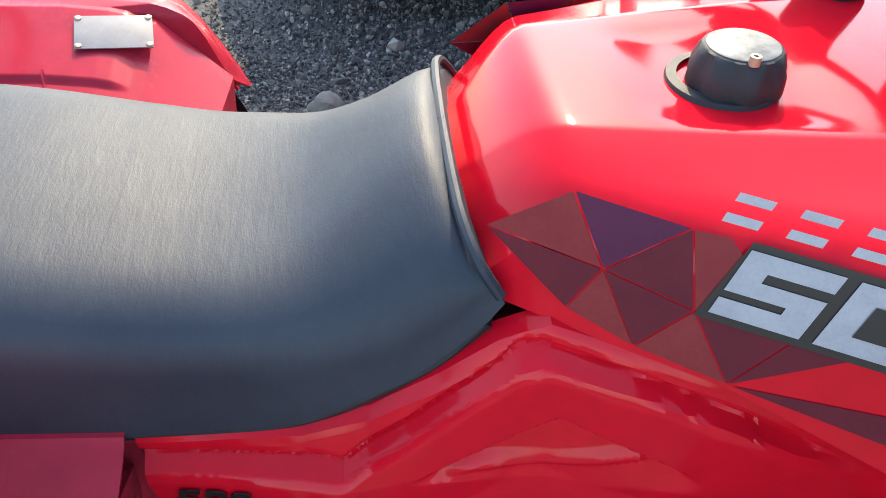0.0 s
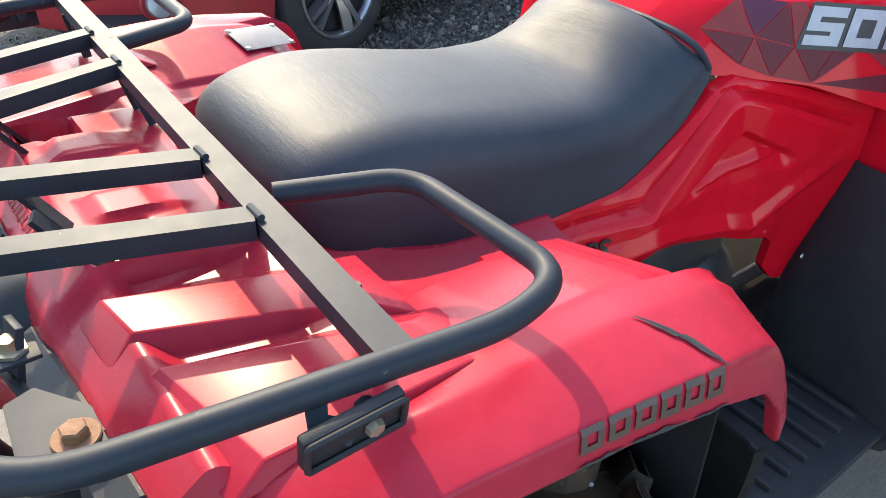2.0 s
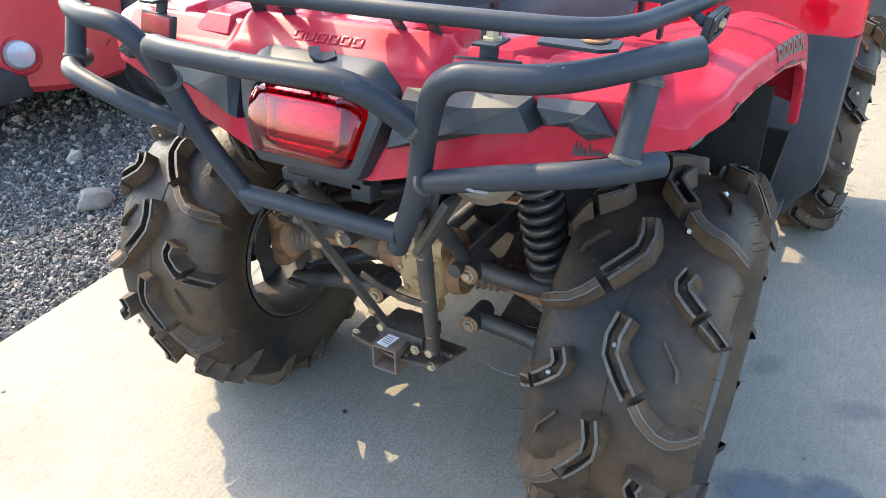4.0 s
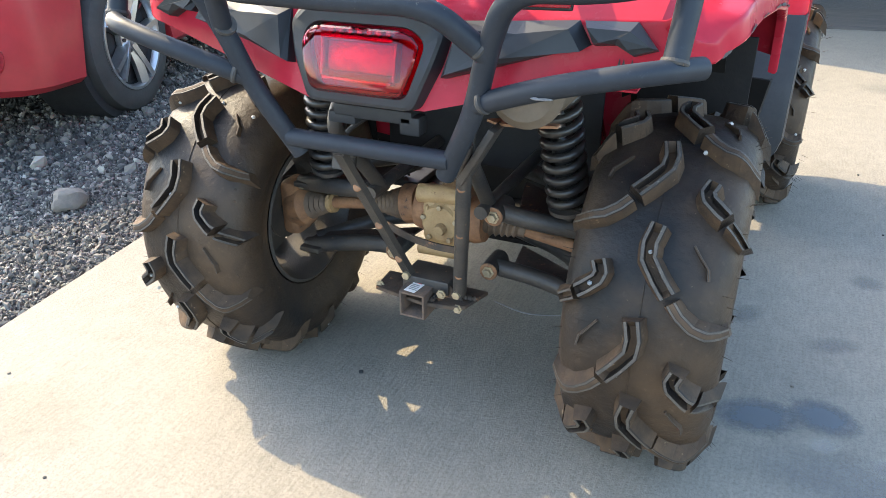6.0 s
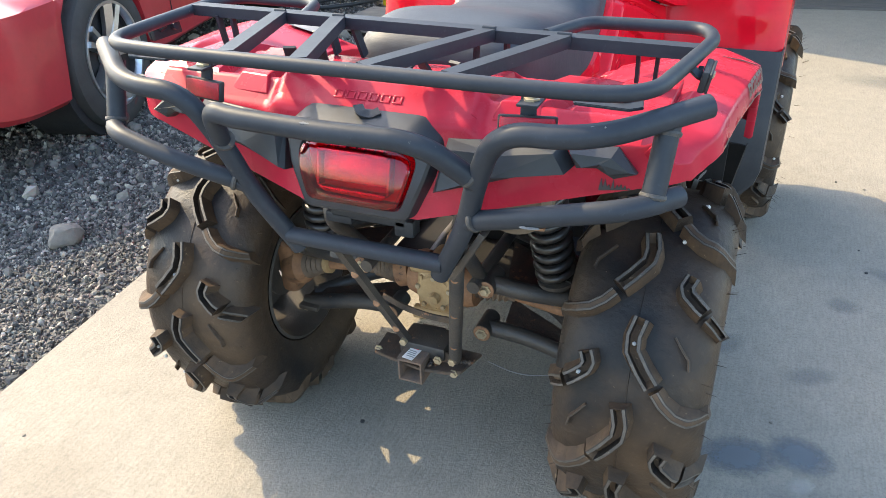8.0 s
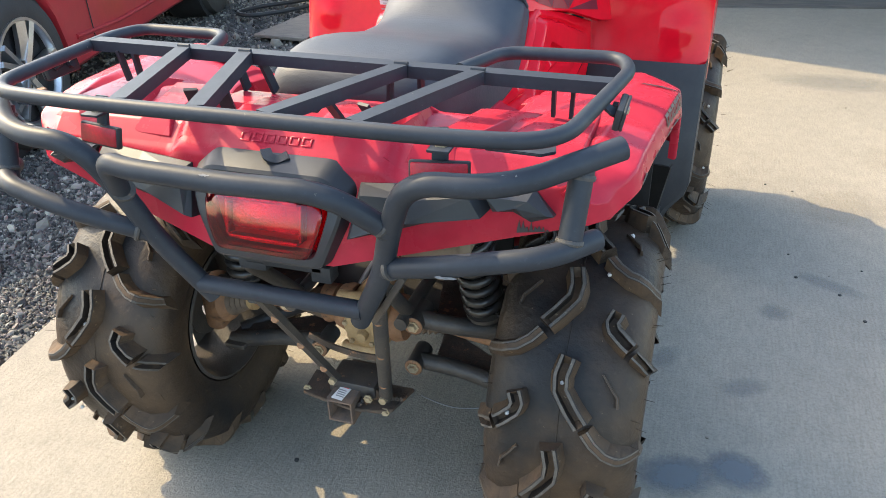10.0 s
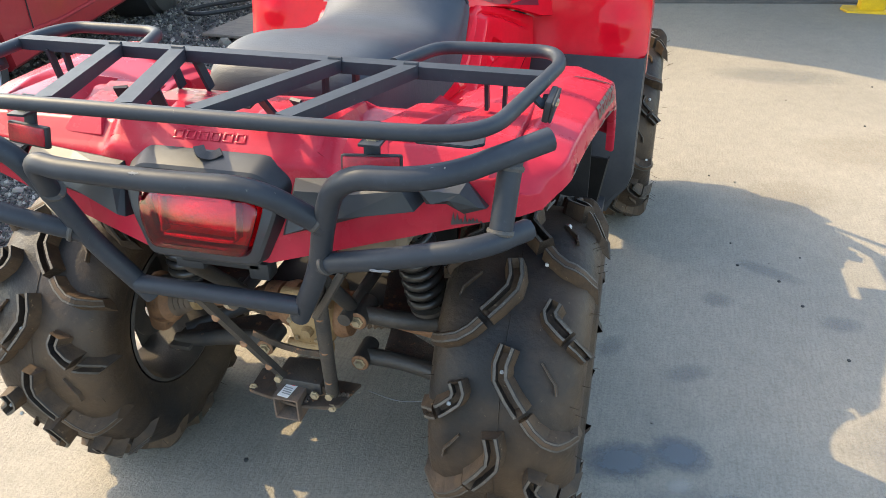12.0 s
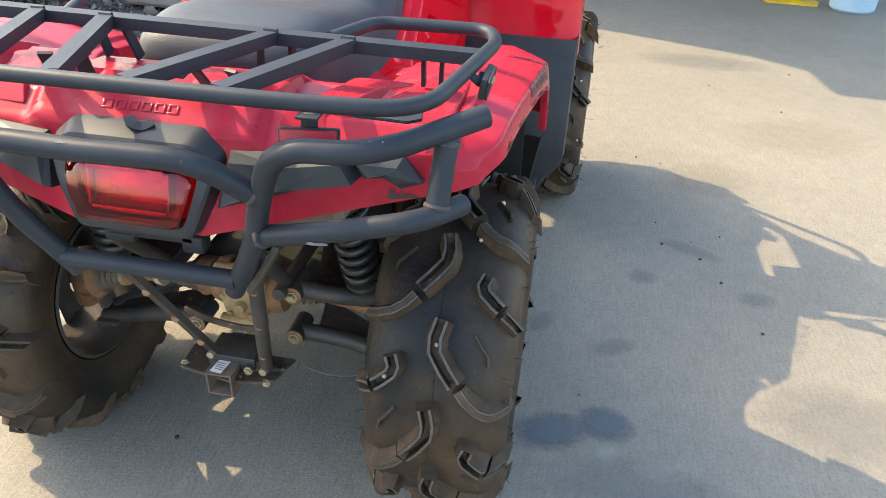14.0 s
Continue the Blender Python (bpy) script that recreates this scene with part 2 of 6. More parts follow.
def tube_bm(pts, r, fillet=0.04, n=16, steps=8, bm=None, closed=False, cap=True, flat=None):
    """A bent tube; flat=(w, h): a rectangular bar instead."""
    path = rounded_path(pts, fillet, steps, closed) if fillet else [Vector(p) for p in pts]
    b = bmesh.new()
    k = len(path)
    rings = []
    side = None
    for i, p in enumerate(path):
        a = path[(i - 1) % k] if closed or i else p
        c = path[(i + 1) % k] if closed or i < k - 1 else p
        d = (c - a).normalized()
        if side is None:
            ref = Vector((0, 0, 1)) if abs(d.z) < 0.9 else Vector((1, 0, 0))
            side = d.cross(ref).normalized()
        side = (side - d * side.dot(d)).normalized()
        up = side.cross(d)
        if flat:
            ring = [p + side * x + up * z for x, z in ((-flat[0] / 2, -flat[1] / 2), (flat[0] / 2, -flat[1] / 2), (flat[0] / 2, flat[1] / 2), (-flat[0] / 2, flat[1] / 2))]
        else:
            ring = [p + (side * math.cos(2 * math.pi * j / n) + up * math.sin(2 * math.pi * j / n)) * r for j in range(n)]
        rings.append([b.verts.new(v) for v in ring])
    pairs = list(zip(rings, rings[1:])) + ([(rings[-1], rings[0])] if closed else [])
    for a, c in pairs:
        m = len(a)
        for j in range(m):
            b.faces.new((a[j], a[(j + 1) % m], c[(j + 1) % m], c[j]))
    if cap and not closed:
        b.faces.new(rings[0][::-1]), b.faces.new(rings[-1])
    if flat:
        bmesh.ops.bevel(b, geom=[e for e in b.edges if e.calc_face_angle(0) > 0.7], offset=min(flat) * 0.12, segments=2, affect="EDGES")
    return joined(bm, b)


def grid_bm(rows, closed=False, bm=None):
    """A sheet through rows of equally many points."""
    b = bmesh.new()
    vs = [[b.verts.new(p) for p in row] for row in rows]
    for a, c in zip(vs, vs[1:]):
        m = len(a)
        for j in range(m if closed else m - 1):
            b.faces.new((a[j], a[(j + 1) % m], c[(j + 1) % m], c[j]))
    return joined(bm, b)


def thick(bm, t):
    """Gives a sheet thickness t, inwards from its normals, with closed rims."""
    bmesh.ops.recalc_face_normals(bm, faces=bm.faces)
    bm.normal_update()
    faces = bm.faces[:]
    rim = [e for e in bm.edges if len(e.link_faces) == 1]
    twin = {v: bm.verts.new(v.co - v.normal * t) for v in bm.verts[:]}
    for f in faces:
        bm.faces.new([twin[v] for v in reversed(f.verts)])
    for e in rim:
        a, c = e.verts
        if [l for l in e.link_loops][0].vert is a:
            a, c = c, a
        bm.faces.new((a, c, twin[c], twin[a]))
    return bm


def plate_bm(outline, t, m=None, bm=None, bevel=0.0):
    """A flat plate with that outline in x, y, from z = 0 up to t."""
    b = bmesh.new()
    f = b.faces.new([b.verts.new((x, y, 0)) for x, y in outline])
    r = bmesh.ops.extrude_face_region(b, geom=[f])
    bmesh.ops.translate(b, vec=(0, 0, t), verts=[v for v in r["geom"] if isinstance(v, bmesh.types.BMVert)])
    bmesh.ops.recalc_face_normals(b, faces=b.faces)
    if bevel:
        bmesh.ops.bevel(b, geom=[e for e in b.edges if e.calc_face_angle(0) > 0.6], offset=bevel, segments=2, affect="EDGES")
    return joined(bm, b, m)


def interp(x, xs, ys):
    return float(np.interp(x, xs, ys))


def smooth01(x):
    x = min(1.0, max(0.0, x))
    return x * x * (3 - 2 * x)


def spline(keys, ys):
    """Catmull-Rom through keys [(y, a, b, ...)], sampled at ys."""
    k = np.array(keys, float)
    out = []
    for y in ys:
        i = int(np.clip(np.searchsorted(k[:, 0], y) - 1, 0, len(k) - 2))
        p0, p1, p2, p3 = k[max(i - 1, 0)], k[i], k[i + 1], k[min(i + 2, len(k) - 1)]
        h = p2[0] - p1[0]
        t = (y - p1[0]) / h
        m1 = (p2 - p0) / max(p2[0] - p0[0], 1e-9) * h
        m2 = (p3 - p1) / max(p3[0] - p1[0], 1e-9) * h
        out.append((2 * t**3 - 3 * t**2 + 1) * p1 + (t**3 - 2 * t**2 + t) * m1 + (-2 * t**3 + 3 * t**2) * p2 + (t**3 - t**2) * m2)
    return out

# ---- ground ----
EDGE = lambda y: -1.112 - 0.115 * y
pavement = part("pavement", plate_bm([(EDGE(-6), -6), (9, -6), (9, 6.6), (EDGE(4.72), 4.72)], 0.10, Matrix.Translation((0, 0, -0.10)), bevel=0.008), CONCRETE, None)
tagged(pavement, "weathered pale concrete slab with dark oil stains", "pavement", kind="structure")
g = bmesh.new()
bmesh.ops.create_grid(g, x_segments=2, y_segments=2, size=400, matrix=Matrix.Translation((0, 0, -0.035)))
tagged(part("ground", g, GRAVEL, None), "grey crushed gravel ground", "ground", kind="structure")

# ---- quad bike ----
quad = new("quad_bike")
tagged(quad, "red four-wheeled quad bike with black steel racks, parked on concrete", "quad bike")


def group_part(name, parent, label="", m=None):
    return put(name, None, parent, label, m)


def sided(s, pts):
    return [(s * x, y, z) for x, y, z in pts]


# seat
def seat_bm():
    keys = [(0.150, 0.09, 0.836, 0.862, 0), (0.160, 0.130, 0.824, 0.884, 0), (0.185, 0.158, 0.806, 0.905, 0), (0.23, 0.174, 0.788, 0.917, 0), (0.30, 0.183, 0.768, 0.920, 0), (0.38, 0.185, 0.752, 0.908, 0), (0.48, 0.185, 0.745, 0.886, 0), (0.57, 0.183, 0.742, 0.871, 0),
            (0.65, 0.181, 0.745, 0.875, 0), (0.72, 0.179, 0.778, 0.903, 0), (0.77, 0.177, 0.818, 0.928, 0), (0.800, 0.176, 0.850, 0.936, 0), (0.815, 0.172, 0.868, 0.926, 0)]
    rows = []
    for y, w, zb, zt, _ in spline(keys, np.linspace(0.150, 0.815, 54)):
        row = []
        lean = 0.034 * smooth01((y - 0.62) / 0.19)
        # flat-topped with round shoulders behind, domed towards the tank
        dome = smooth01((y - 0.58) / 0.20)
        rx, rz = min(0.088, w * 0.52), min(0.082, (zt - zb) * 0.62)
        e = 0.70 + 0.30 * dome
        rx, rz = rx + (w * 0.92 - rx) * dome, rz + ((zt - zb) * 0.8 - rz) * dome
        half_row = [(k * (w - rx), zt) for k in np.linspace(0, 1, 9)[:-1]]
        half_row += [(w - rx + rx * math.sin(a) ** e, zt - rz + rz * math.cos(a) ** e) for a in np.linspace(0, math.pi / 2, 16)[:-1]]
        half_row += [(w + 0.006 * k, zt - rz + (zb - zt + rz) * k) for k in np.linspace(0, 1, 6)]
        for x, z in [(-x, z) for x, z in half_row[:0:-1]] + half_row:
            f = (z - zb) / max(zt - zb, 1e-6)
            row.append((-x, y - lean * f, z - 0.34 * x * x * f))
        rows.append(row)
    b = grid_bm(rows)
    b.verts.ensure_lookup_table()
    m = len(rows[0])
    for k in (0, len(rows) - 1):
        b.faces.new([b.verts[k * m + j] for j in range(m)])
    return b


seat = part("seat", seat_bm(), VINYL, quad, "black vinyl saddle, creased and dusty", angle=60)
for s in (-1, 1):
    part("piping", tube_bm(sided(s, [(0.174, 0.812, 0.872), (0.166, 0.794, 0.902), (0.13, 0.784, 0.919), (0.08, 0.781, 0.925), (0.0, 0.780, 0.927)]), 0.005, 0.03, n=8), VINYL, seat)
    part("seat_rail", tube_bm(sided(s, [(0.165, 0.26, 0.775), (0.176, 0.40, 0.742), (0.176, 0.64, 0.735), (0.172, 0.76, 0.80), (0.168, 0.80, 0.845)]), 0.012, 0.05, n=8), BLACK_PLASTIC, seat)

def ragged(n, L, w, seed, taper=True):
    """The ragged outline of a long scrape."""
    rnd = random.Random(seed)
    up, dn = [], []
    for i in range(n):
        t = i / (n - 1)
        e = math.sin(math.pi * t) ** 0.6 if taper else 1
        up.append((L * (t - 0.5), w * e * rnd.uniform(0.2, 1.0)))
        dn.append((L * (t - 0.5), -w * e * rnd.uniform(0.2, 1.0)))
    return up + dn[::-1]


# luggage rack
RZ = 0.938
half = [(0.43, -0.170, RZ), (0.453, -0.02, RZ - 0.003), (0.478, 0.165, RZ - 0.008), (0.458, 0.230, RZ - 0.008), (0.268, 0.223, RZ - 0.008), (0.226, 0.104, RZ - 0.006)]
loop = [(-x, y, z) for x, y, z in half[::-1]] + [(-0.28, -0.192, RZ + 0.003), (0.28, -0.192, RZ + 0.003)] + half
rack = part("rear_rack", tube_bm(loop, 0.0108, [0, .035, .045, .05, .1, .07, .1, .1, .07, .1, .05, .045, .035, 0], steps=10), BLACK_PAINT, quad, "black tubular steel luggage rack")
part("cross_bar", tube_bm([(-0.462, 0.105, RZ - 0.005), (0.464, 0.075, RZ - 0.006)], 0, 0, flat=(0.027, 0.019)), BLACK_PAINT, rack)
for f, r in ((-0.262, -0.176), (-0.14, -0.052), (0.14, 0.050), (0.264, 0.176)):
    part("slat", tube_bm([(f, 0.078 - 0.033 * f, RZ - 0.003), (r, -0.186, RZ + 0.003)], 0, 0, flat=(0.025, 0.019)), BLACK_PAINT, rack)
    for x, y in ((f, 0.080 - 0.033 * f), (r, -0.183)):
        part("weld", rod_bm((x - 0.011, y, RZ + 0.0068), (x + 0.011, y, RZ + 0.0068), 0.0034, 8), BLACK_PAINT, rack)
for s in (-1, 1):
    # rack feet: paired straps down to the fender
    for x, y, x2, y2 in ((0.375, 0.095, 0.375, 0.10), (0.405, 0.092, 0.402, 0.10), (0.115, 0.09, 0.105, 0.105), (0.165, 0.092, 0.16, 0.105)):
        b = tube_bm([(s * x, y, RZ - 0.01), (s * x2, y2, 0.872)], 0, 0, flat=(0.018 if x < 0.3 else 0.012, 0.006))
        part("strap", b, BLACK_PAINT, rack)
    for x in (0.10, 0.155):
        part("strap", tube_bm([(s * (x - 0.015), -0.075, RZ - 0.008), (s * (x + 0.002), -0.03, 0.858)], 0, 0, flat=(0.02, 0.005)), BLACK_PAINT, rack)
    if s > 0:
        part("tab", plate_bm([(-0.022, -0.018), (0.022, -0.018), (0.022, 0.01), (0.014, 0.018), (-0.014, 0.018), (-0.022, 0.01)], 0.004, pose(s * 0.05, -0.062, 0.915, 8, 0, 0), bevel=0.001), BLACK_PAINT, rack)
    # corner bracket with the rusty bolt
    part("bracket", plate_bm([(-0.052, -0.016), (0.020, -0.020), (0.036, -0.006), (0.030, 0.03), (-0.02, 0.03), (-0.058, 0.004)], 0.004, Matrix.Translation((s * 0.385, -0.125, 0.908)) @ Matrix.Diagonal((s, 1, 1, 1)), bevel=0.001), BLACK_PAINT, rack)
    bolt = part("bolt", lathe_bm([(0, 0.002), (0.0145, 0.002), (0.0150, 0), (0, 0)], 20, pose(s * 0.389, -0.11, 0.913)), RUST, rack, "rusty steel bolt with a washer")
    part("bolt", lathe_bm([(0.0, 0.010), (0.0076, 0.0096), (0.0090, 0.008), (0.0090, 0.002), (0, 0.002)], 6, pose(s * 0.389, -0.11, 0.913)), RUST, rack)
    part("bracket", box_bm(0.030, 0.040, 0.004, 0.001, pose(s * 0.272, -0.128, 0.902)), BLACK_PAINT, rack)
    part("bolt", lathe_bm([(0, 0.013), (0.007, 0.012), (0.008, 0.004), (0.012, 0.003), (0.012, 0), (0, 0)], 6, pose(s * 0.272, -0.125, 0.904)), ZINC, rack)
    part("bolt", lathe_bm([(0, 0.016), (0.010, 0.015), (0.011, 0.004), (0.017, 0.003), (0.017, 0), (0, 0)], 6, pose(s * 0.140, -0.013, 0.846)), ZINC, rack)

# side reflectors on the rack
for s in (-1, 1):
    m = Matrix.Translation((s * 0.480, 0.030, 0.912)) @ pose(0, 0, 0, 0, s * 10, 0) @ Matrix.Diagonal((s, 1, 1, 1))
    refl = part("side_reflector", box_bm(0.010, 0.074, 0.031, 0.003, m), BLACK_PLASTIC, quad, "black plastic side reflector holder")
    part("frame", tube_bm([(m @ Vector((0.007, y, z))) for y, z in ((-0.035, -0.013), (0.035, -0.013), (0.035, 0.013), (-0.035, 0.013))], 0.0025, 0.003, n=6, closed=True), BLACK_PLASTIC, refl)
    part("arm", tube_bm([(s * 0.452, 0.02, 0.93), (s * 0.47, 0.012, 0.918), (s * 0.482, 0.03, 0.908)], 0, 0, flat=(0.016, 0.004)), BLACK_PAINT, refl)
    part("nut", lathe_bm([(0, 0.008), (0.007, 0.007), (0.008, 0), (0, 0)], 6, m @ pose(-0.006, 0.015, 0.0, 0, -90, 0)), BLACK_PAINT, refl)
    part("nut", lathe_bm([(0, 0.006), (0.006, 0.005), (0.007, 0), (0, 0)], 6, m @ pose(0.006, 0.012, 0.0, 0, 90, 0)), ZINC, refl)

# rear bumper
BR = 0.0158
bumper = group_part("rear_bumper", quad, "black bent-tube steel rear bumper, scuffed")
for s in (-1, 1):
    part("tube", tube_bm(sided(s, [(0.130, -0.128, 0.598), (0.190, -0.162, 0.715), (0.213, -0.182, 0.80), (0.250, -0.208, 0.885), (0.374, -0.204, 0.888), (0.498, -0.100, 0.912)]), BR, [0, 0.05, 0.05, 0.055, 0.08, 0], steps=12), BLACK_PAINT, bumper)
    part("tube", tube_bm(sided(s, [(0.186, -0.162, 0.722), (0.30, -0.205, 0.769), (0.430, -0.196, 0.798), (0.478, -0.125, 0.793)]), BR * 0.95, 0.07, steps=10), BLACK_PAINT, bumper)
    part("tube", tube_bm(sided(s, [(0.455, -0.128, 0.897), (0.448, -0.166, 0.790)]), BR, 0), BLACK_PAINT, bumper)
    part("plug", lathe_bm([(0, 0.003), (0.012, 0.002), (BR * 0.98, 0), (0, -0.002)], 14, along((s * 0.4975, -0.1005, 0.9119), (s * 0.513, -0.091, 0.9147))), BLACK_PLASTIC, bumper)
part("tube", tube_bm([(-0.142, -0.140, 0.627), (0.142, -0.140, 0.627)], BR * 0.95, 0), BLACK_PAINT, bumper)
part("tube", tube_bm([(-0.214, -0.183, 0.798), (-0.196, -0.218, 0.868), (-0.15, -0.226, 0.864), (0.0, -0.228, 0.862), (0.12, -0.222, 0.862), (0.160, -0.215, 0.850), (0.214, -0.183, 0.798)], BR, [0, 0.035, 0.03, .02, 0.05, 0.06, 0], steps=10), BLACK_PAINT, bumper)

BEAD = mat("dusty_weld", (0.055, 0.05, 0.045), 0.7, second=(0.03, 0.03, 0.032), scale=90, bump=0.001, bump_scale=300, spots=(0.15, 0.09, 0.05), spot_scale=50, spot_at=0.62)
for s in (-1, 1):
    for p, q in (((0.4545, -0.131, 0.886), (0.448, -0.166, 0.790)), ((0.4487, -0.1625, 0.802), (0.4545, -0.131, 0.886)), ((0.205, -0.172, 0.732), (0.30, -0.205, 0.769)), ((0.2085, -0.186, 0.806), (0.160, -0.215, 0.850))):
        p, q = Vector((s * p[0], *p[1:])), Vector((s * q[0], *q[1:]))
        part("weld", lathe_bm([(0, 0), (BR + 0.0012, 0), (BR + 0.0026, 0.003), (BR + 0.0016, 0.007), (0, 0.008)], 20, along(p, q)), BEAD, bumper)
DUST = mat("pale_scuff", (0.17, 0.165, 0.16), 0.8, second=(0.11, 0.105, 0.105), scale=200)
for x, y, z, L, w, a in ((0.380, -0.1960, 0.9035, 0.024, 0.0022, 22), (0.387, -0.1945, 0.9038, 0.010, 0.0020, 80), (-0.02, -0.2365, 0.8745, 0.016, 0.0025, 4), (0.30, -0.2115, 0.7560, 0.030, 0.0030, 6), (0.385, -0.1955, 0.7800, 0.018, 0.0030, -8), (-0.33, -0.2000, 0.9030, 0.020, 0.0022, -14), (0.02, -0.1470, 0.6330, 0.050, 0.0040, 0), (-0.07, -0.1480, 0.6320, 0.022, 0.0035, 5)):
    b = plate_bm(ragged(9, L, w, int(L * 1000 + a)), 0.0012, pose(x, y, z, 38, 0, a))
    part("scuff", b, DUST, bumper, smooth=False)


# ---- rear fender ----
def seat_gap(ax, y):
    """How far a point lies outside the saddle's outline."""
    if y > 0.30:
        return ax - 0.185
    r = math.hypot(ax / 0.185, (y - 0.30) / 0.155)
    return (r - 1) * 0.165


def st(v, w):
    """A straight ramp from 0 to 1 over the width w."""
    return min(1.0, max(0.0, v / w))


def deck_z(x, y):
    ax = abs(x)
    z = interp(y, [-0.09, 0.1, 0.3, 0.36, 0.43], [0.866, 0.868, 0.858, 0.850, 0.832])
    # centre block, the lower shelf beside it, and the pockets of the rack's bolts
    z += 0.016 * smooth01((0.190 - ax) / 0.024) * st(0.12 - y, 0.15)
    z -= 0.014 * st(ax - 0.174, 0.006) * st(0.17 - y, 0.10) * st(0.470 - ax, 0.02) * st(y + 0.040, 0.02)
    z -= 0.034 * st(ax - 0.112, 0.004) * st(0.168 - ax, 0.004) * st(y + 0.045, 0.006) * st(0.022 - y, 0.006)
    z += 0.008 * st(ax - 0.045, 0.005) * st(0.105 - ax, 0.008) * st(0.08 - y, 0.05) * st(y + 0.03, 0.02)
    # the slope down to the tail
    z -= 0.80 * max(0.0, -0.048 - y) * st(0.455 - ax, 0.03)
    d = seat_gap(ax, y)
    w = smooth01((y - 0.10) / 0.10)
    z -= w * 0.045 * st(0.430 - ax, 0.155)
    z -= 0.10 * smooth01((0.050 + 0.045 * w - d) / (0.055 - 0.035 * w))
    z += 0.006 * st(ax - 0.30, 0.008) * st(y - 0.17, 0.05) * st(0.40 - y, 0.02)
    return z


CREST = ([-0.085, -0.055, -0.02, 0.03, 0.1, 0.3, 0.42, 0.445, 0.47, 0.49, 0.53], [0.818, 0.838, 0.855, 0.867, 0.872, 0.868, 0.852, 0.836, 0.805, 0.765, 0.690])
ARCH = ([-0.085, -0.04, 0.03, 0.1, 0.23, 0.34, 0.42, 0.46, 0.485], [0.784, 0.803, 0.818, 0.824, 0.820, 0.803, 0.772, 0.725, 0.660])


# the flare's section from its crest to the lip: share of the way along, outwards and down
FLARE = ((0.0, 0.0, 0.0), (0.12, 0.14, 0.03), (0.4, 0.52, 0.15), (0.55, 0.84, 0.28), (0.60, 0.90, 0.33), (0.68, 0.94, 0.44), (0.86, 0.985, 0.74), (0.97, 1.01, 0.95), (1.0, 1.0, 1.0))


def flare_x(y):
    return interp(y, [-0.085, 0.1, 0.485], [0.432, 0.466, 0.486]), interp(y, [-0.085, -0.05, 0.0, 0.2, 0.32, 0.485], [0.486, 0.503, 0.520, 0.545, 0.558, 0.560])


def deck_columns(y, xi):
    """Where the sheet is divided across: closely at the edge round the saddle."""
    lim = 0.050 + 0.045 * smooth01((y - 0.10) / 0.10)
    if y > 0.30:
        xd = 0.185 + lim
    else:
        k = (1 + lim / 0.165) ** 2 - ((y - 0.30) / 0.155) ** 2
        xd = 0.185 * math.sqrt(k) if k > 0.05 else 0.045
    return np.r_[np.linspace(0, xd - 0.03, 16)[:-1], np.linspace(xd - 0.03, xd + 0.004, 14)[:-1], np.linspace(xd + 0.004, xi, 72)]


def fender_rows(s):
    rows = []
    for y in np.linspace(-0.080, 0.418, 130):
        xi = interp(y, [-0.085, 0.1, 0.43], [0.415, 0.437, 0.442])
        sm = smooth01((y - 0.27) / 0.148)
        yc, ya = y + 0.105 * sm, y + 0.066 * sm
        xc, xe = flare_x(ya)
        zc, za = interp(yc, *CREST), interp(ya, *ARCH)
        row = [(s * x, y, deck_z(x, y)) for x in deck_columns(y, xi)]
        z0 = row[-1][2] - 0.09 * smooth01((y - 0.385) / 0.033)
        yi = y + 0.085 * sm
        side = [(xi + (xc - xi) * 0.3, yi, z0 + (zc - z0) * 0.35), (xi + (xc - xi) * 0.75, yi + (yc - yi) * 0.7, z0 + (zc - z0) * 0.85), (xc, yc, zc)]
        for k, fx, fz in FLARE[1:]:
            side.append((xc + (xe - xc) * fx, yc + (ya - yc) * k, zc + (za - zc) * fz))
        n = len(side)
        side = [tuple(q[1:]) for q in spline([(i, *p) for i, p in enumerate(side)], np.linspace(0, n - 1, 31))]
        # the corner turns round towards the tail
        back = 0.034 * (1 - smooth01((y + 0.080) / 0.075))
        side = [(x, yy + back * st(x - xi, xe - xi) ** 1.8, z) for x, yy, z in side]
        x9, y9, z9 = side[-1]
        side += [(x9 - 0.002, y9, z9 - 0.003), (x9 - 0.006, y9, z9 - 0.004), (x9 - 0.016, y9, z9 - 0.001)]
        row += [(s * x, yy, z) for x, yy, z in side]
        rows.append(row)
    return rows


def tail_point(x, t):
    """The tail's face from the deck's rear edge (t = 0) down to its lower edge (t = 1)."""
    ax = abs(x)
    zb = interp(ax, [0, 0.10, 0.43], [0.695, 0.697, 0.780])
    yb = interp(ax, [0, 0.10, 0.43], [-0.138, -0.138, -0.084])
    yt = interp(ax, [0, 0.15, 0.32, 0.43], [-0.100, -0.098, -0.090, -0.081])
    zt = deck_z(x, -0.080)
    z1 = min(zt - 0.002, zt - 0.75 * (-0.080 - yt))
    if t < 0.12:
        k = t / 0.12
        return Vector((x, -0.080 + (yt + 0.080) * k, zt + (z1 - zt) * k))
    k = (t - 0.12) / 0.88
    return Vector((x, yt + (yb - yt) * k, z1 + (zb - z1) * k))


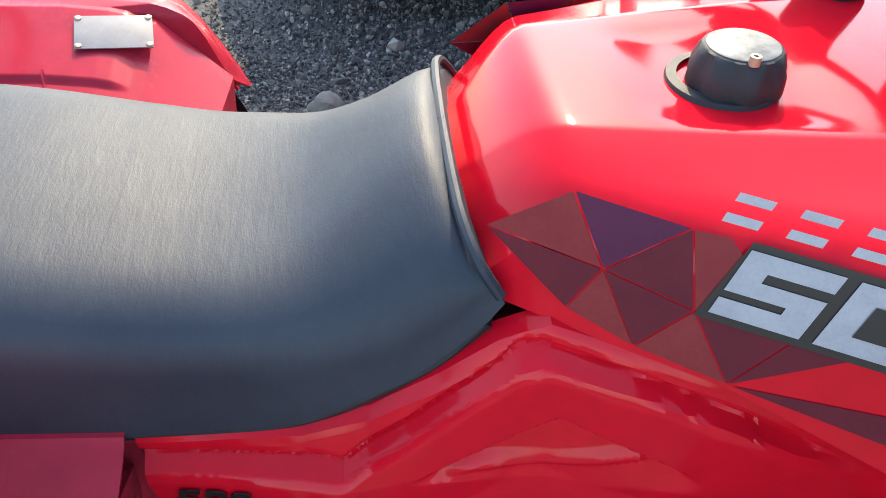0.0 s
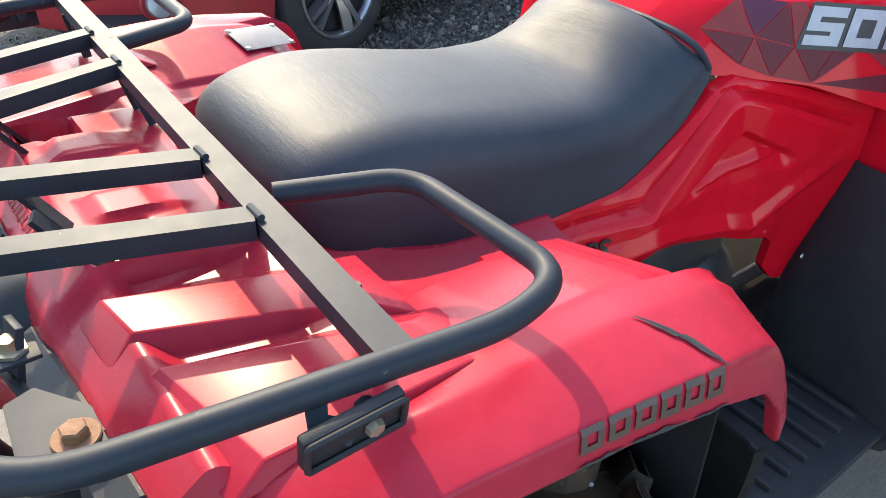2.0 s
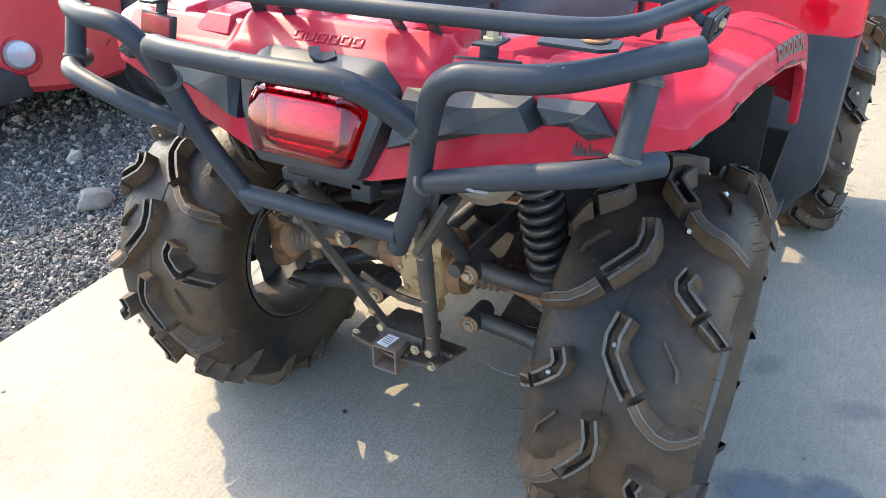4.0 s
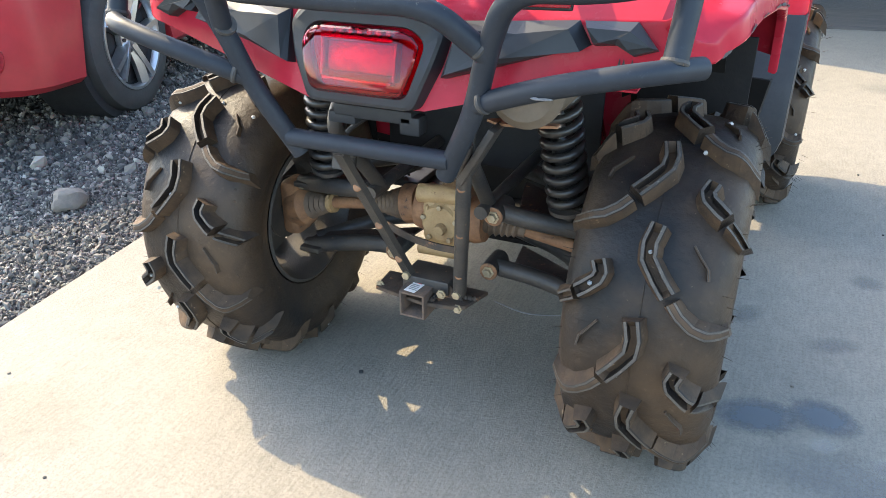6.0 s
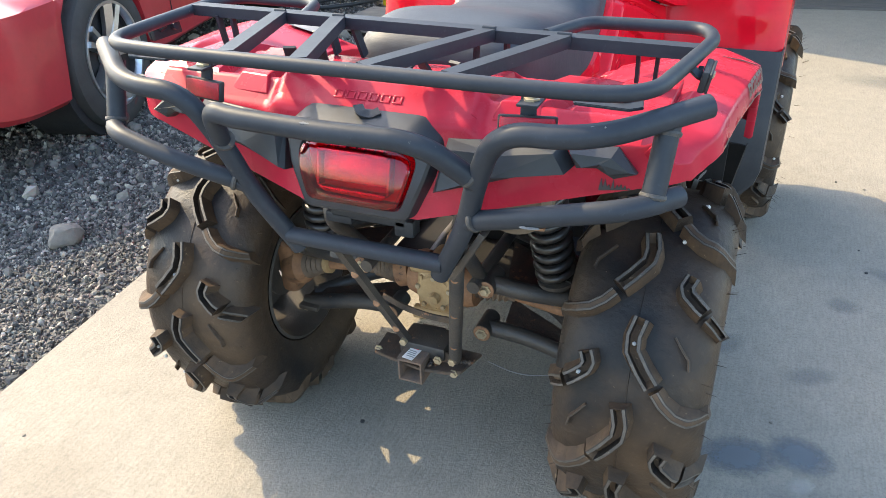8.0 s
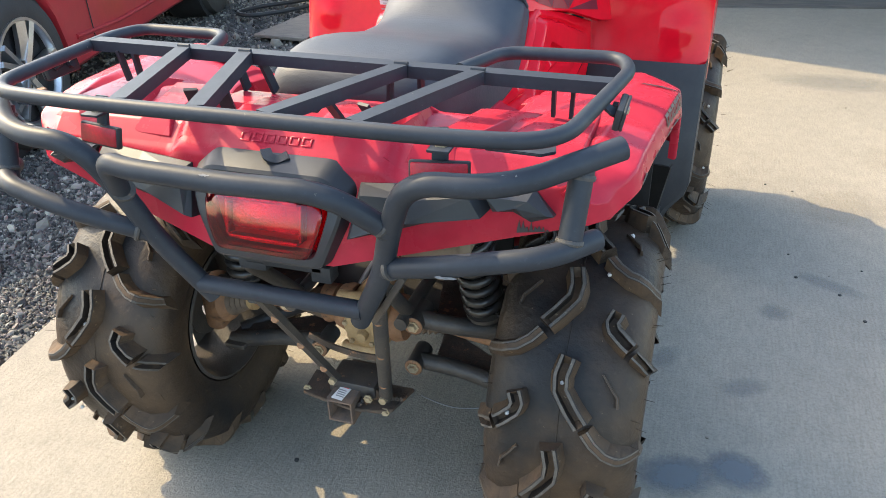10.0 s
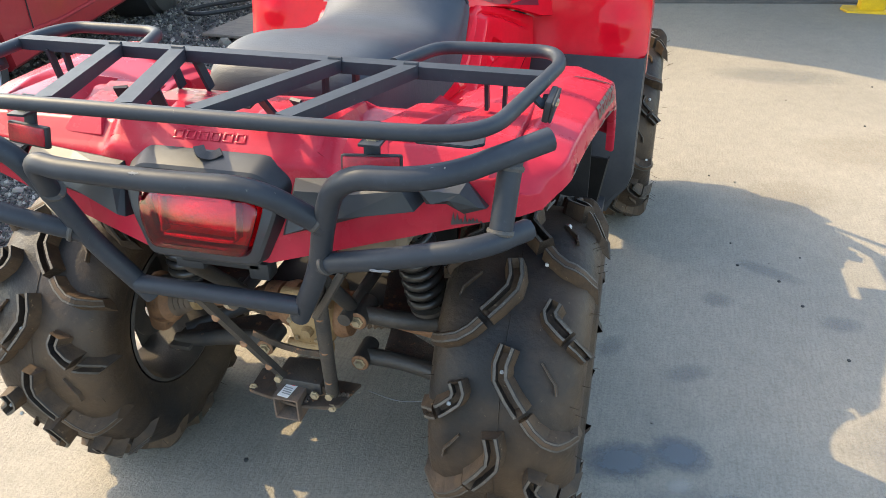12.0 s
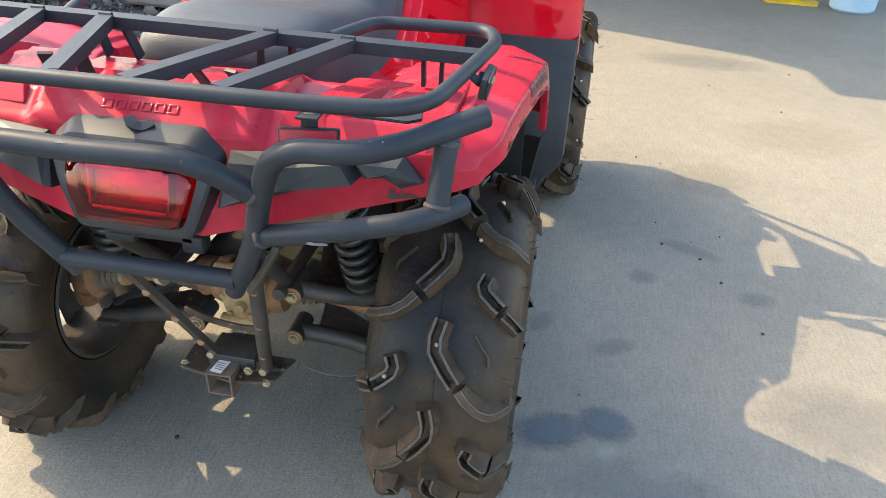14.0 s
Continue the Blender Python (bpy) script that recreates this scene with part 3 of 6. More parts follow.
b = bmesh.new()
for s in (-1, 1):
    b = joined(b, grid_bm(fender_rows(s)))
    front = []
    for k in np.linspace(0, 1, 9):
        front.append([(s * x, 0.418 + (0.068 + 0.08 * (x - 0.19)) * k, deck_z(x, 0.418) * (1 - k) + interp(x, [0.19, 0.25, 0.442], [0.70, 0.728, 0.742]) * k) for x in np.linspace(0.19, 0.442, 20)])
    b = joined(b, grid_bm([[(Vector(p) + Vector((0, -0.03 * q, -0.30 * q))) for p in front[-1]] for q in (0, 0.5, 1)]))
    b = joined(b, grid_bm(front))
    b = joined(b, grid_bm([[tail_point(s * x, t) for x in np.linspace(0.0, 0.432, 40)] for t in np.linspace(0, 1, 22)]))
    # rear corner
    top = fender_rows(s)[0][101:-3]
    low = [tail_point(s * 0.432, t) for t in np.linspace(0, 1, len(top))]
    b = joined(b, grid_bm([[Vector(p).lerp(q, k) + Vector((0, -0.006 * math.sin(math.pi * k), 0)) for p, q in zip(top, low)] for k in np.linspace(0, 1, 5)]))
bmesh.ops.remove_doubles(b, verts=b.verts, dist=0.0008)
fender = part("rear_fender", thick(b, 0.0035), RED_FADED, quad, "faded red rear fender, scraped along its wheel arches", angle=33)
# ledge and wall round the saddle
rows = []
outline = [(0.185, y) for y in np.linspace(0.492, 0.30, 12)] + [(0.185 * math.cos(a), 0.30 - 0.155 * math.sin(a)) for a in np.linspace(0.08, math.pi - 0.08, 36)] + [(-0.185, y) for y in np.linspace(0.30, 0.492, 12)]
for i, (x, y) in enumerate(outline):
    a, c = outline[max(i - 1, 0)], outline[min(i + 1, len(outline) - 1)]
    n = Vector((a[1] - c[1], c[0] - a[0], 0)).normalized() * -1
    if n.dot(Vector((x, y - 0.32, 0))) < 0:
        n = -n
    z = interp(y, [0.145, 0.19, 0.25, 0.32, 0.38, 0.492], [0.838, 0.822, 0.792, 0.772, 0.763, 0.752])
    p = Vector((x, y, z))
    rows.append([p - n * 0.03 - Vector((0, 0, 0.02)), p - n * 0.004, p + n * 0.010 - Vector((0, 0, 0.001)), p + n * 0.014 - Vector((0, 0, 0.006)), p + n * 0.026 - Vector((0, 0, 0.012)), p + n * 0.050 - Vector((0, 0, 0.020)), p + n * 0.085 - Vector((0, 0, 0.032))])
part("seat_surround", thick(grid_bm(rows), 0.003), RED_FADED, fender, angle=30)

for s in (-1, 1):
    # apron beside the saddle, down to the side panel's rear edge
    rows = []
    for z in np.linspace(0.754, 0.50, 14):
        ye = 0.484 + max(0.0, 0.745 - z) * 0.19
        rows.append([(s * (0.163 + (0.754 - z) * 0.27 + 0.03 * (1 - k) ** 2), 0.425 + (ye - 0.425) * k, z - 0.004 * k) for k in np.linspace(0, 1, 9)])
    part("apron", thick(grid_bm(rows), 0.003), RED_FADED, fender, angle=30)

# the stepped blocks moulded on the deck beside its centre
for s in (-1, 1):
    for top, low in (([(0.204, -0.053, 0.873), (0.262, -0.044, 0.872), (0.325, 0.13, 0.864), (0.262, 0.13, 0.864)], [(0.196, -0.074, 0.848), (0.272, -0.070, 0.848), (0.350, 0.175, 0.846), (0.240, 0.175, 0.846)]),
                     ([(0.312, -0.041, 0.872), (0.438, -0.014, 0.871), (0.440, 0.16, 0.866), (0.372, 0.15, 0.865)], [(0.300, -0.066, 0.850), (0.446, -0.045, 0.852), (0.452, 0.20, 0.850), (0.352, 0.19, 0.848)])):
        b = bmesh.new()
        vt = [b.verts.new((s * x, y, z)) for x, y, z in top]
        vl = [b.verts.new((s * x, y, z)) for x, y, z in low]
        b.faces.new(vt), b.faces.new(vl[::-1])
        for i in range(4):
            b.faces.new((vl[i], vl[(i + 1) % 4], vt[(i + 1) % 4], vt[i]))
        bmesh.ops.recalc_face_normals(b, faces=b.faces)
        bmesh.ops.bevel(b, geom=b.edges[:], offset=0.0022, segments=2, affect="EDGES", profile=0.5)
        part("deck_block", b, RED_FADED, fender, angle=12)
part("well_floor", box_bm(0.72, 0.36, 0.004, 0.001, pose(0, 0.30, 0.690)), RED_FADED, fender)

SCUFF = mat("bare_scuffed_plastic", (0.045, 0.04, 0.042), 0.7, second=(0.03, 0.03, 0.03), scale=60)


def on_flare(s, y, k):
    """A point on the flare between its crest (0) and the arch's lip (1)."""
    zc, za = interp(y, *CREST), interp(y, *ARCH)
    xc, xe = flare_x(y)
    ks, fx, fz = zip(*FLARE)
    return Vector((s * (xc + (xe - xc) * interp(k, ks, fx)), y, zc + (za - zc) * interp(k, ks, fz)))


def flare_decal(name, s, outline, lift, material, label=""):
    """outline: (y, k) pairs, laid on the flare as a thin skin."""
    b = bmesh.new()
    pts = [on_flare(s, y, k) + Vector((s * lift * 1.4, 0, lift * 1.4)) for y, k in outline]
    b.faces.new([b.verts.new(p) for p in pts])
    return part(name, b, material, fender, label, smooth=False)


for i, (yc, L, kc, w) in enumerate(((0.322, 0.046, 0.30, 0.075), (0.20, 0.05, 0.965, 0.04), (0.26, 0.07, 0.965, 0.045), (0.02, 0.03, 0.96, 0.06), (0.10, 0.05, 0.975, 0.025), (0.325, 0.05, 0.975, 0.03), (-0.06, 0.02, 0.955, 0.06))):
    for s in (1, -1) if i else (1,):
        n = 13
        rnd = random.Random(i)
        tilt = 0.62 if i == 0 else 0.0
        o = ragged(n, L, w, i)
        flare_decal("scrape", s, [(yc + a, max(0.02, min(1.0, kc + q + tilt * a / L))) for a, q in o], 0.0012, SCUFF)

# bars where the maker's name runs along the flare
DECAL = mat("dull_brown_decal", (0.10, 0.055, 0.04), 0.5, second=(0.07, 0.04, 0.03), scale=50)
for s in (-1, 1):
    for i in range(6):
        y0 = 0.180 + i * 0.0265
        # a hollow slanted block for each sign
        for u0, u1, k0, k1 in ((0, 0.0215, 0.58, 0.65), (0, 0.0215, 0.77, 0.84), (0, 0.006, 0.65, 0.77), (0.0155, 0.0215, 0.65, 0.77)):
            lean = lambda k: 0.004 * (0.84 - k) / 0.26
            flare_decal("letter_bar", s, [(y0 + u0 + lean(k0), k0), (y0 + u1 + lean(k0), k0), (y0 + u1 + lean(k1), k1), (y0 + u0 + lean(k1), k1)], 0.0012, DECAL)

# embossed signs on the tail's slope: plain raised strokes
TILT38 = pose(0, 0, 0, 38.6, 0, 0)
for i in range(6):
    x0 = -0.066 + i * 0.0205
    for dx, dv, w, h in ((0.008, 0.0065, 0.016, 0.0028), (0.008, -0.0065, 0.016, 0.0028), (0.0014, 0, 0.0028, 0.0155), (0.0146, 0, 0.0028, 0.0155)):
        part("letter_bar", box_bm(w, h * 0.7, 0.0005, 0.0001, Matrix.Translation((x0 + dx, -0.0735 + dv * 0.78, 0.8636 + dv * 0.625)) @ TILT38), RED_FADED, fender)

# rating plate on the far fender
PLATE_AT = pose(-0.388, 0.374, deck_z(-0.388, 0.374) + 0.0045, -7, 16, 10)
plate = part("rating_plate", box_bm(0.064, 0.098, 0.0015, 0.0005, PLATE_AT), mat("silver_label", (0.30, 0.285, 0.275), 0.5, 0.0, second=(0.24, 0.225, 0.22), scale=40, spec=0.12), fender, "blank silver rating plate, riveted")
for x, y in ((-0.027, -0.044), (0.027, -0.044), (-0.027, 0.044), (0.027, 0.044)):
    part("rivet", lathe_bm([(0, 0.003), (0.004, 0.002), (0.005, 0), (0, 0)], 10, PLATE_AT @ pose(x, y, 0.0005)), ZINC, plate)


# grey trim on the tail
def tail_plate(name, outline, lift, t, material, parent, label="", bevel=0.007, slope=0.0):
    """outline: (x, z) pairs on the tail's face; a plate of thickness t set proud of it."""
    def at(x, z):
        lo, hi = 0.0, 1.0
        for _ in range(24):
            mid = (lo + hi) / 2
            lo, hi = (mid, hi) if tail_point(x, mid).z > z else (lo, mid)
        return tail_point(x, (lo + hi) / 2)
    b = bmesh.new()
    n = Vector((0, -1, 0.28)).normalized()
    k = len(outline)
    cx, cz = sum(x for x, z in outline) / k, sum(z for x, z in outline) / k
    rings = []
    for inset, up in ((0.0, -0.012), (0.0, max(lift + t - bevel, lift * 0.5)), (bevel * 1.3, lift + t)):
        ring = []
        for x, z in outline:
            d = math.hypot(x - cx, z - cz)
            f = max(0.0, 1 - inset / d)
            drop = slope if z > cz and inset > 0 else 0.0
            # under a sloped top the upper edge stays close to the tail
            h = min(up, 0.003) if slope and z > cz and inset == 0 else up
            ring.append(b.verts.new(at(x, z) + Vector(((f - 1) * (x - cx), 0, (f - 1) * (z - cz) - drop)) + n * h))
        rings.append(ring)
    for p, q in zip(rings, rings[1:]):
        for i in range(k):
            b.faces.new((p[i], p[(i + 1) % k], q[(i + 1) % k], q[i]))
    b.faces.new(rings[-1])
    return part(name, b, material, parent, label, smooth=False)


def torn(x0, x1, z, seed):
    """A torn patch: a straight lower edge and teeth of uneven height."""
    rnd = random.Random(seed)
    xs = np.linspace(x0, x1, 17)
    top = [(x, z + (rnd.uniform(0.012, 0.026) if i % 2 else rnd.uniform(0.003, 0.010)) * (1 - 0.5 * i / 16)) for i, x in enumerate(xs)]
    return [(x0, z), (x1, z)] + top[::-1]


for s in (-1, 1):
    S2 = lambda o: [(s * x, z) for x, z in o][::s]
    tail_plate("trim_panel", S2([(0.141, 0.824), (0.235, 0.829), (0.311, 0.834), (0.330, 0.804), (0.21, 0.768), (0.130, 0.745)]), 0.004, 0.026, GREY_TRIM, quad, "dark grey plastic trim panel", slope=0.012)
    tail_plate("trim_panel", S2([(0.318, 0.834), (0.388, 0.836), (0.418, 0.801), (0.388, 0.792), (0.364, 0.805), (0.336, 0.803)]), 0.004, 0.024, GREY_TRIM, quad, "dark grey plastic trim panel", slope=0.008)
    # torn paint by the end of the lower strip
    if s > 0:
        tail_plate("scrape", S2(torn(0.366, 0.410, 0.7705, 3)), 0.0006, 0.0006, SCUFF, fender, bevel=0)

# tail lamp: a bevelled ring round a boxy lens
def ring_loft(rings):
    return grid_bm([rounded_path([(x, y, z) for x, z, y in r] + [(-x, y, z) for x, z, y in r[::-1]], 0.014, 4, True) for r in rings], closed=True)


SUR = [[(0.100, 0.850, -0.092), (0.139, 0.820, -0.090), (0.126, 0.765, -0.110), (0.095, 0.697, -0.128)],
       [(0.099, 0.848, -0.104), (0.137, 0.819, -0.102), (0.124, 0.765, -0.122), (0.094, 0.697, -0.138)],
       [(0.094, 0.838, -0.130), (0.129, 0.812, -0.126), (0.116, 0.765, -0.144), (0.089, 0.700, -0.157)],
       [(0.091, 0.833, -0.134), (0.123, 0.808, -0.131), (0.111, 0.765, -0.148), (0.085, 0.705, -0.160)],
       [(0.079, 0.816, -0.137), (0.103, 0.797, -0.135), (0.097, 0.765, -0.150), (0.080, 0.716, -0.160)],
       [(0.077, 0.813, -0.132), (0.100, 0.795, -0.130), (0.095, 0.765, -0.145), (0.078, 0.718, -0.156)],
       [(0.077, 0.813, -0.108), (0.100, 0.795, -0.108), (0.095, 0.765, -0.118), (0.078, 0.718, -0.130)]]
lamp = part("tail_lamp", ring_loft(SUR), GREY_TRIM, quad, "red tail lamp in a dark grey surround", angle=25)
LENS = bpy.data.materials.new("red_lens")
LENS.use_nodes = True
p = LENS.node_tree.nodes["Principled BSDF"]
p.inputs["Base Color"].default_value = (0.90, 0.025, 0.11, 1)
p.inputs["Transmission Weight"].default_value, p.inputs["Roughness"].default_value, p.inputs["IOR"].default_value = 1.0, 0.02, 1.45
FOIL = mat("silvered_reflector", (0.62, 0.60, 0.61), 0.14, 1.0, second=(0.30, 0.29, 0.30), scale=40, bump=0.002, bump_scale=140)
SMOKED = mat("silvered_lamp_housing", (0.62, 0.58, 0.59), 0.35, 0.2, second=(0.40, 0.36, 0.37), scale=60)
b = ring_loft([[(0.080, 0.815, -0.110), (0.103, 0.797, -0.110), (0.098, 0.765, -0.120), (0.081, 0.715, -0.130)], [(0.001, 0.79, -0.112), (0.001, 0.77, -0.112), (0.001, 0.76, -0.112), (0.001, 0.74, -0.112)]])
bowl = part("bowl", b, SMOKED, lamp, "silvered reflector bowl", angle=25)
part("cell", box_bm(0.112, 0.026, 0.046, 0.004, pose(-0.004, -0.126, 0.764, -14, 0, 0)), FOIL, bowl)
part("cell", box_bm(0.120, 0.020, 0.006, 0.001, pose(-0.004, -0.136, 0.794, -14, 0, 0)), FOIL, bowl)
part("cell", box_bm(0.116, 0.018, 0.005, 0.001, pose(-0.004, -0.146, 0.734, -14, 0, 0)), FOIL, bowl)
for x in (-0.064, 0.058):
    part("cell", box_bm(0.004, 0.020, 0.056, 0.001, pose(x, -0.138, 0.764, -14, 0, 0)), FOIL, bowl)
for k in range(7):
    part("led", lathe_bm([(0, 0.006), (0.004, 0.005), (0.006, 0.0), (0, 0)], 10, pose(-0.052 + k * 0.016, -0.130, 0.802, 76, 0, 0)), FOIL, bowl)
b = ring_loft([[(0.0765, 0.8125, -0.122), (0.0995, 0.7945, -0.122), (0.0945, 0.765, -0.136), (0.0775, 0.7185, -0.146)],
               [(0.0755, 0.8115, -0.146), (0.0985, 0.794, -0.144), (0.0935, 0.765, -0.158), (0.0765, 0.7195, -0.168)],
               [(0.072, 0.809, -0.150), (0.094, 0.792, -0.149), (0.0895, 0.765, -0.163), (0.0735, 0.7225, -0.173)],
               [(0.062, 0.800, -0.156), (0.072, 0.790, -0.158), (0.070, 0.765, -0.167), (0.058, 0.732, -0.176)]])
b.verts.ensure_lookup_table()
b.faces.new(b.verts[-40:])
lens = part("lens", thick(b, 0.0022), LENS, lamp, "clear red lens", angle=20)
lens.visible_shadow = False
part("clip", tube_bm([(-0.012, -0.098, 0.856), (0.0, -0.112, 0.850), (0.014, -0.108, 0.846), (0.026, -0.100, 0.852)], 0, 0.006, flat=(0.016, 0.004)), BLACK_PLASTIC, lamp)
# number-plate lamp block and bracket under the tail lamp
part("bracket", box_bm(0.14, 0.05, 0.022, 0.004, pose(0.0, -0.095, 0.676)), BLACK_PLASTIC, lamp)
part("bracket", box_bm(0.035, 0.03, 0.03, 0.004, pose(0.065, -0.105, 0.664)), BLACK_PLASTIC, lamp)
part("bracket", box_bm(0.05, 0.03, 0.02, 0.004, pose(-0.055, -0.105, 0.664)), BLACK_PLASTIC, lamp)

# rear reflectors
RREF = mat("red_reflector", (0.45, 0.004, 0.02), 0.25, second=(0.28, 0.003, 0.012), scale=200, bump=0.0008, bump_scale=600)
for s in (-1, 1):
    m = pose(s * 0.270, -0.135, 0.868, -14, 0, s * 10)
    refl = part("rear_reflector", box_bm(0.082, 0.010, 0.033, 0.003, m), BLACK_PLASTIC, quad, "red rear reflector in a black frame")
    part("lens", box_bm(0.076, 0.006, 0.027, 0.002, m @ Matrix.Translation((0, -0.004, 0))), RREF, refl)
    part("stem", box_bm(0.022, 0.006, 0.050, 0.001, m @ Matrix.Translation((0, 0.004, 0.034))), BLACK_PAINT, refl)


# ---- fuel tank cover ----
def tank_side_x(y, z):
    return 0.212 + 0.383 * (y - 0.938) * (1.0 if y < 1.08 else 1.0) - 0.313 * (z - 0.897)


def tank_rows():
    rows = []
    for y in np.linspace(0.785, 1.32, 46):
        n = smooth01((y - 0.785) / 0.085)
        zt = 0.905 + 0.068 * n ** 0.7
        zb = interp(y, [0.785, 0.85, 0.98, 1.11, 1.32], [0.862, 0.858, 0.832, 0.782, 0.74])
        xs = min(tank_side_x(y, 0.95), 0.262)
        crease = interp(y, [0.785, 0.86, 1.1, 1.32], [0.05, 0.092, 0.130, 0.15])
        cap = smooth01(1.6 - abs(y - 1.03) / 0.07)
        pts = [(0.0, zt + 0.002 - 0.006 * cap), (crease * 0.45, zt + 0.002 - 0.007 * cap), (crease * 0.75, zt + 0.001 - 0.006 * cap), (crease * 0.92, zt + 0.001), (crease, zt), (crease + 0.012, zt - 0.005),
               (crease + (xs - crease) * 0.6, zt - 0.012), (xs - 0.022, zt - 0.018 - 0.01 * (1 - n)), (xs - 0.006, zt - 0.026 - 0.01 * (1 - n))]
        x9, z9 = pts[-1]
        for k in (0.12, 0.35, 0.6, 0.85, 1.0):
            z = z9 + (zb - z9) * k
            pts.append((max(x9, min(tank_side_x(y, z), 0.34)) * (0.92 + 0.08 * n), z))
        pts.append((pts[-1][0] - 0.012, zb - 0.003))
        rows.append([(-x, y, z) for x, z in pts[:0:-1]] + [(x, y, z) for x, z in pts])
    return rows


b = grid_bm(tank_rows())
b.verts.ensure_lookup_table()
m = len(tank_rows()[0])
b.faces.new([b.verts[j] for j in range(m)])
tank = part("tank_cover", b, RED, quad, "glossy red fuel tank cover with facetted decals", angle=30)


def tank_decal(name, outline, material, lift=0.0012, s=1):
    """outline: (y, z) pairs laid on the cover's side."""
    b = bmesh.new()
    b.faces.new([b.verts.new((s * (tank_side_x(y, z) + lift), y, z)) for y, z in outline])
    return part(name, b, material, tank, smooth=False)


DARK_RED = mat("maroon_decal", (0.13, 0.012, 0.022), 0.35, second=(0.10, 0.01, 0.02), scale=30, spec=0.2)
MID_RED = mat("brown_red_decal", (0.24, 0.03, 0.03), 0.35, second=(0.20, 0.02, 0.025), scale=30, spec=0.2)
PURPLE = mat("purple_decal", (0.10, 0.015, 0.05), 0.35, second=(0.08, 0.012, 0.04), scale=30, spec=0.2)
SILVER = mat("silver_decal", (0.40, 0.40, 0.42), 0.35, 0.2, second=(0.33, 0.33, 0.36), scale=40)
BLACK_DECAL = mat("black_decal", (0.015, 0.013, 0.013), 0.35, scale=40)
V = dict(a=(0.862, 0.966), b=(0.800, 0.928), c=(0.885, 0.910), d=(0.942, 0.953), e=(0.949, 0.891), f=(0.860, 0.873), g=(0.910, 0.852), h=(0.977, 0.836), i=(1.017, 0.884), j=(1.112, 0.838), k=(1.108, 0.809), l=(0.966, 0.952), n=(1.062, 0.880), o=(1.13, 0.93))
for s in (-1, 1):
    for tri, mm in (("abc", MID_RED), ("acd", PURPLE), ("bfc", DARK_RED), ("cde", DARK_RED), ("cfg", MID_RED), ("cge", DARK_RED), ("geh", MID_RED), ("ehi", DARK_RED), ("dlie", MID_RED), ("hin", DARK_RED), ("hjk", DARK_RED), ("njo", MID_RED)):
        cen = Vector((sum(V[q][0] for q in tri) / len(tri), sum(V[q][1] for q in tri) / len(tri)))
        pts = [cen + (Vector(V[q]) - cen) * 0.965 for q in tri]
        tank_decal("decal_facet", [tuple(q) for q in (pts if s > 0 else pts[::-1])], mm, s=s)

    def shear(o, y0, z0, sc):
        return [(y0 + sc * (u + 0.42 * v), z0 + sc * (v - 0.13 * u)) for u, v in o]
    FIVE = [(0, 1), (1.15, 1), (1.15, 0.74), (0.34, 0.74), (0.34, 0.60), (1.15, 0.60), (1.15, 0), (0, 0), (0, 0.26), (0.78, 0.26), (0.78, 0.37), (0, 0.37)]
    ZERO_O = [(0, 1), (1.15, 1), (1.15, 0), (0, 0)]
    ZERO_I = [(0.32, 0.74), (0.80, 0.74), (0.80, 0.26), (0.32, 0.26)]
    sc = 0.052
    back = shear([(-0.12, -0.12), (3.95, -0.12), (3.95, 1.1), (-0.02, 1.1)], 0.957, 0.894, sc)
    tank_decal("number_backing", back if s > 0 else back[::-1], BLACK_DECAL, 0.0022, s)
    for q in range(3):
        base = (0.957 + q * 1.32 * sc, 0.894 - q * 1.32 * sc * 0.13)
        if q == 0:
            o = shear(FIVE, *base, sc)
            tank_decal("digit", o if s > 0 else o[::-1], SILVER, 0.0034, s)
        else:
            o = shear(ZERO_O, *base, sc)
            tank_decal("digit", o if s > 0 else o[::-1], SILVER, 0.0034, s)
            o = shear(ZERO_I, *base, sc)
            tank_decal("digit_counter", o if s > 0 else o[::-1], BLACK_DECAL, 0.0044, s)
    # product name: plain slanted bars
    for q in range(4):
        for u0, u1, v0, v1 in ((0, 0.95, 0.74, 1.0), (0, 0.95, 0.10, 0.38)):
            o = shear([(u0, v0), (u1, v0), (u1, v1), (u0, v1)], 0.957 + q * 0.040, 0.960 - q * 0.0045, 0.024)
            tank_decal("letter_bar", o if s > 0 else o[::-1], SILVER, 0.0022, s)

# fuel cap
b = bmesh.new()
prof = [(0.0, 0.040), (0.030, 0.040), (0.0335, 0.0385), (0.037, 0.033), (0.041, 0.022), (0.042, 0.008), (0.040, 0.002), (0.034, 0.0), (0.034, -0.012), (0.0, -0.012)]
b = lathe_bm(prof, 72)
for v in b.verts:
    r = Vector((v.co.x, v.co.y)).length
    if 0.036 < r and 0.0 < v.co.z < 0.034:
        k = 1 - 0.07 * max(0.0, math.cos(8 * math.atan2(v.co.y, v.co.x))) ** 0.5
        v.co.x *= k
        v.co.y *= k
CAP_AT = pose(0.030, 1.030, 0.966, 0, 0, 20)
cap = part("fuel_cap", b, BLACK_PLASTIC, quad, "black ribbed plastic fuel cap", m=CAP_AT, angle=40)
part("vent", lathe_bm([(0.0022, 0.008), (0.0045, 0.008), (0.005, 0.003), (0.005, 0), (0, 0), (0.0022, 0.002), (0.0022, 0.008)], 14, pose(0.028, -0.014, 0.038)), ZINC, cap, "small brass breather stub")
ring_ob = part("filler_ring", lathe_bm([(0.040, 0.003), (0.049, 0.002), (0.052, -0.006), (0.04, -0.006)], 40, Matrix.Translation((0.022, 1.024, 0.9705)) @ pose(0, 0, 0, 0, 0, 0)), BLACK_PLASTIC, cap)
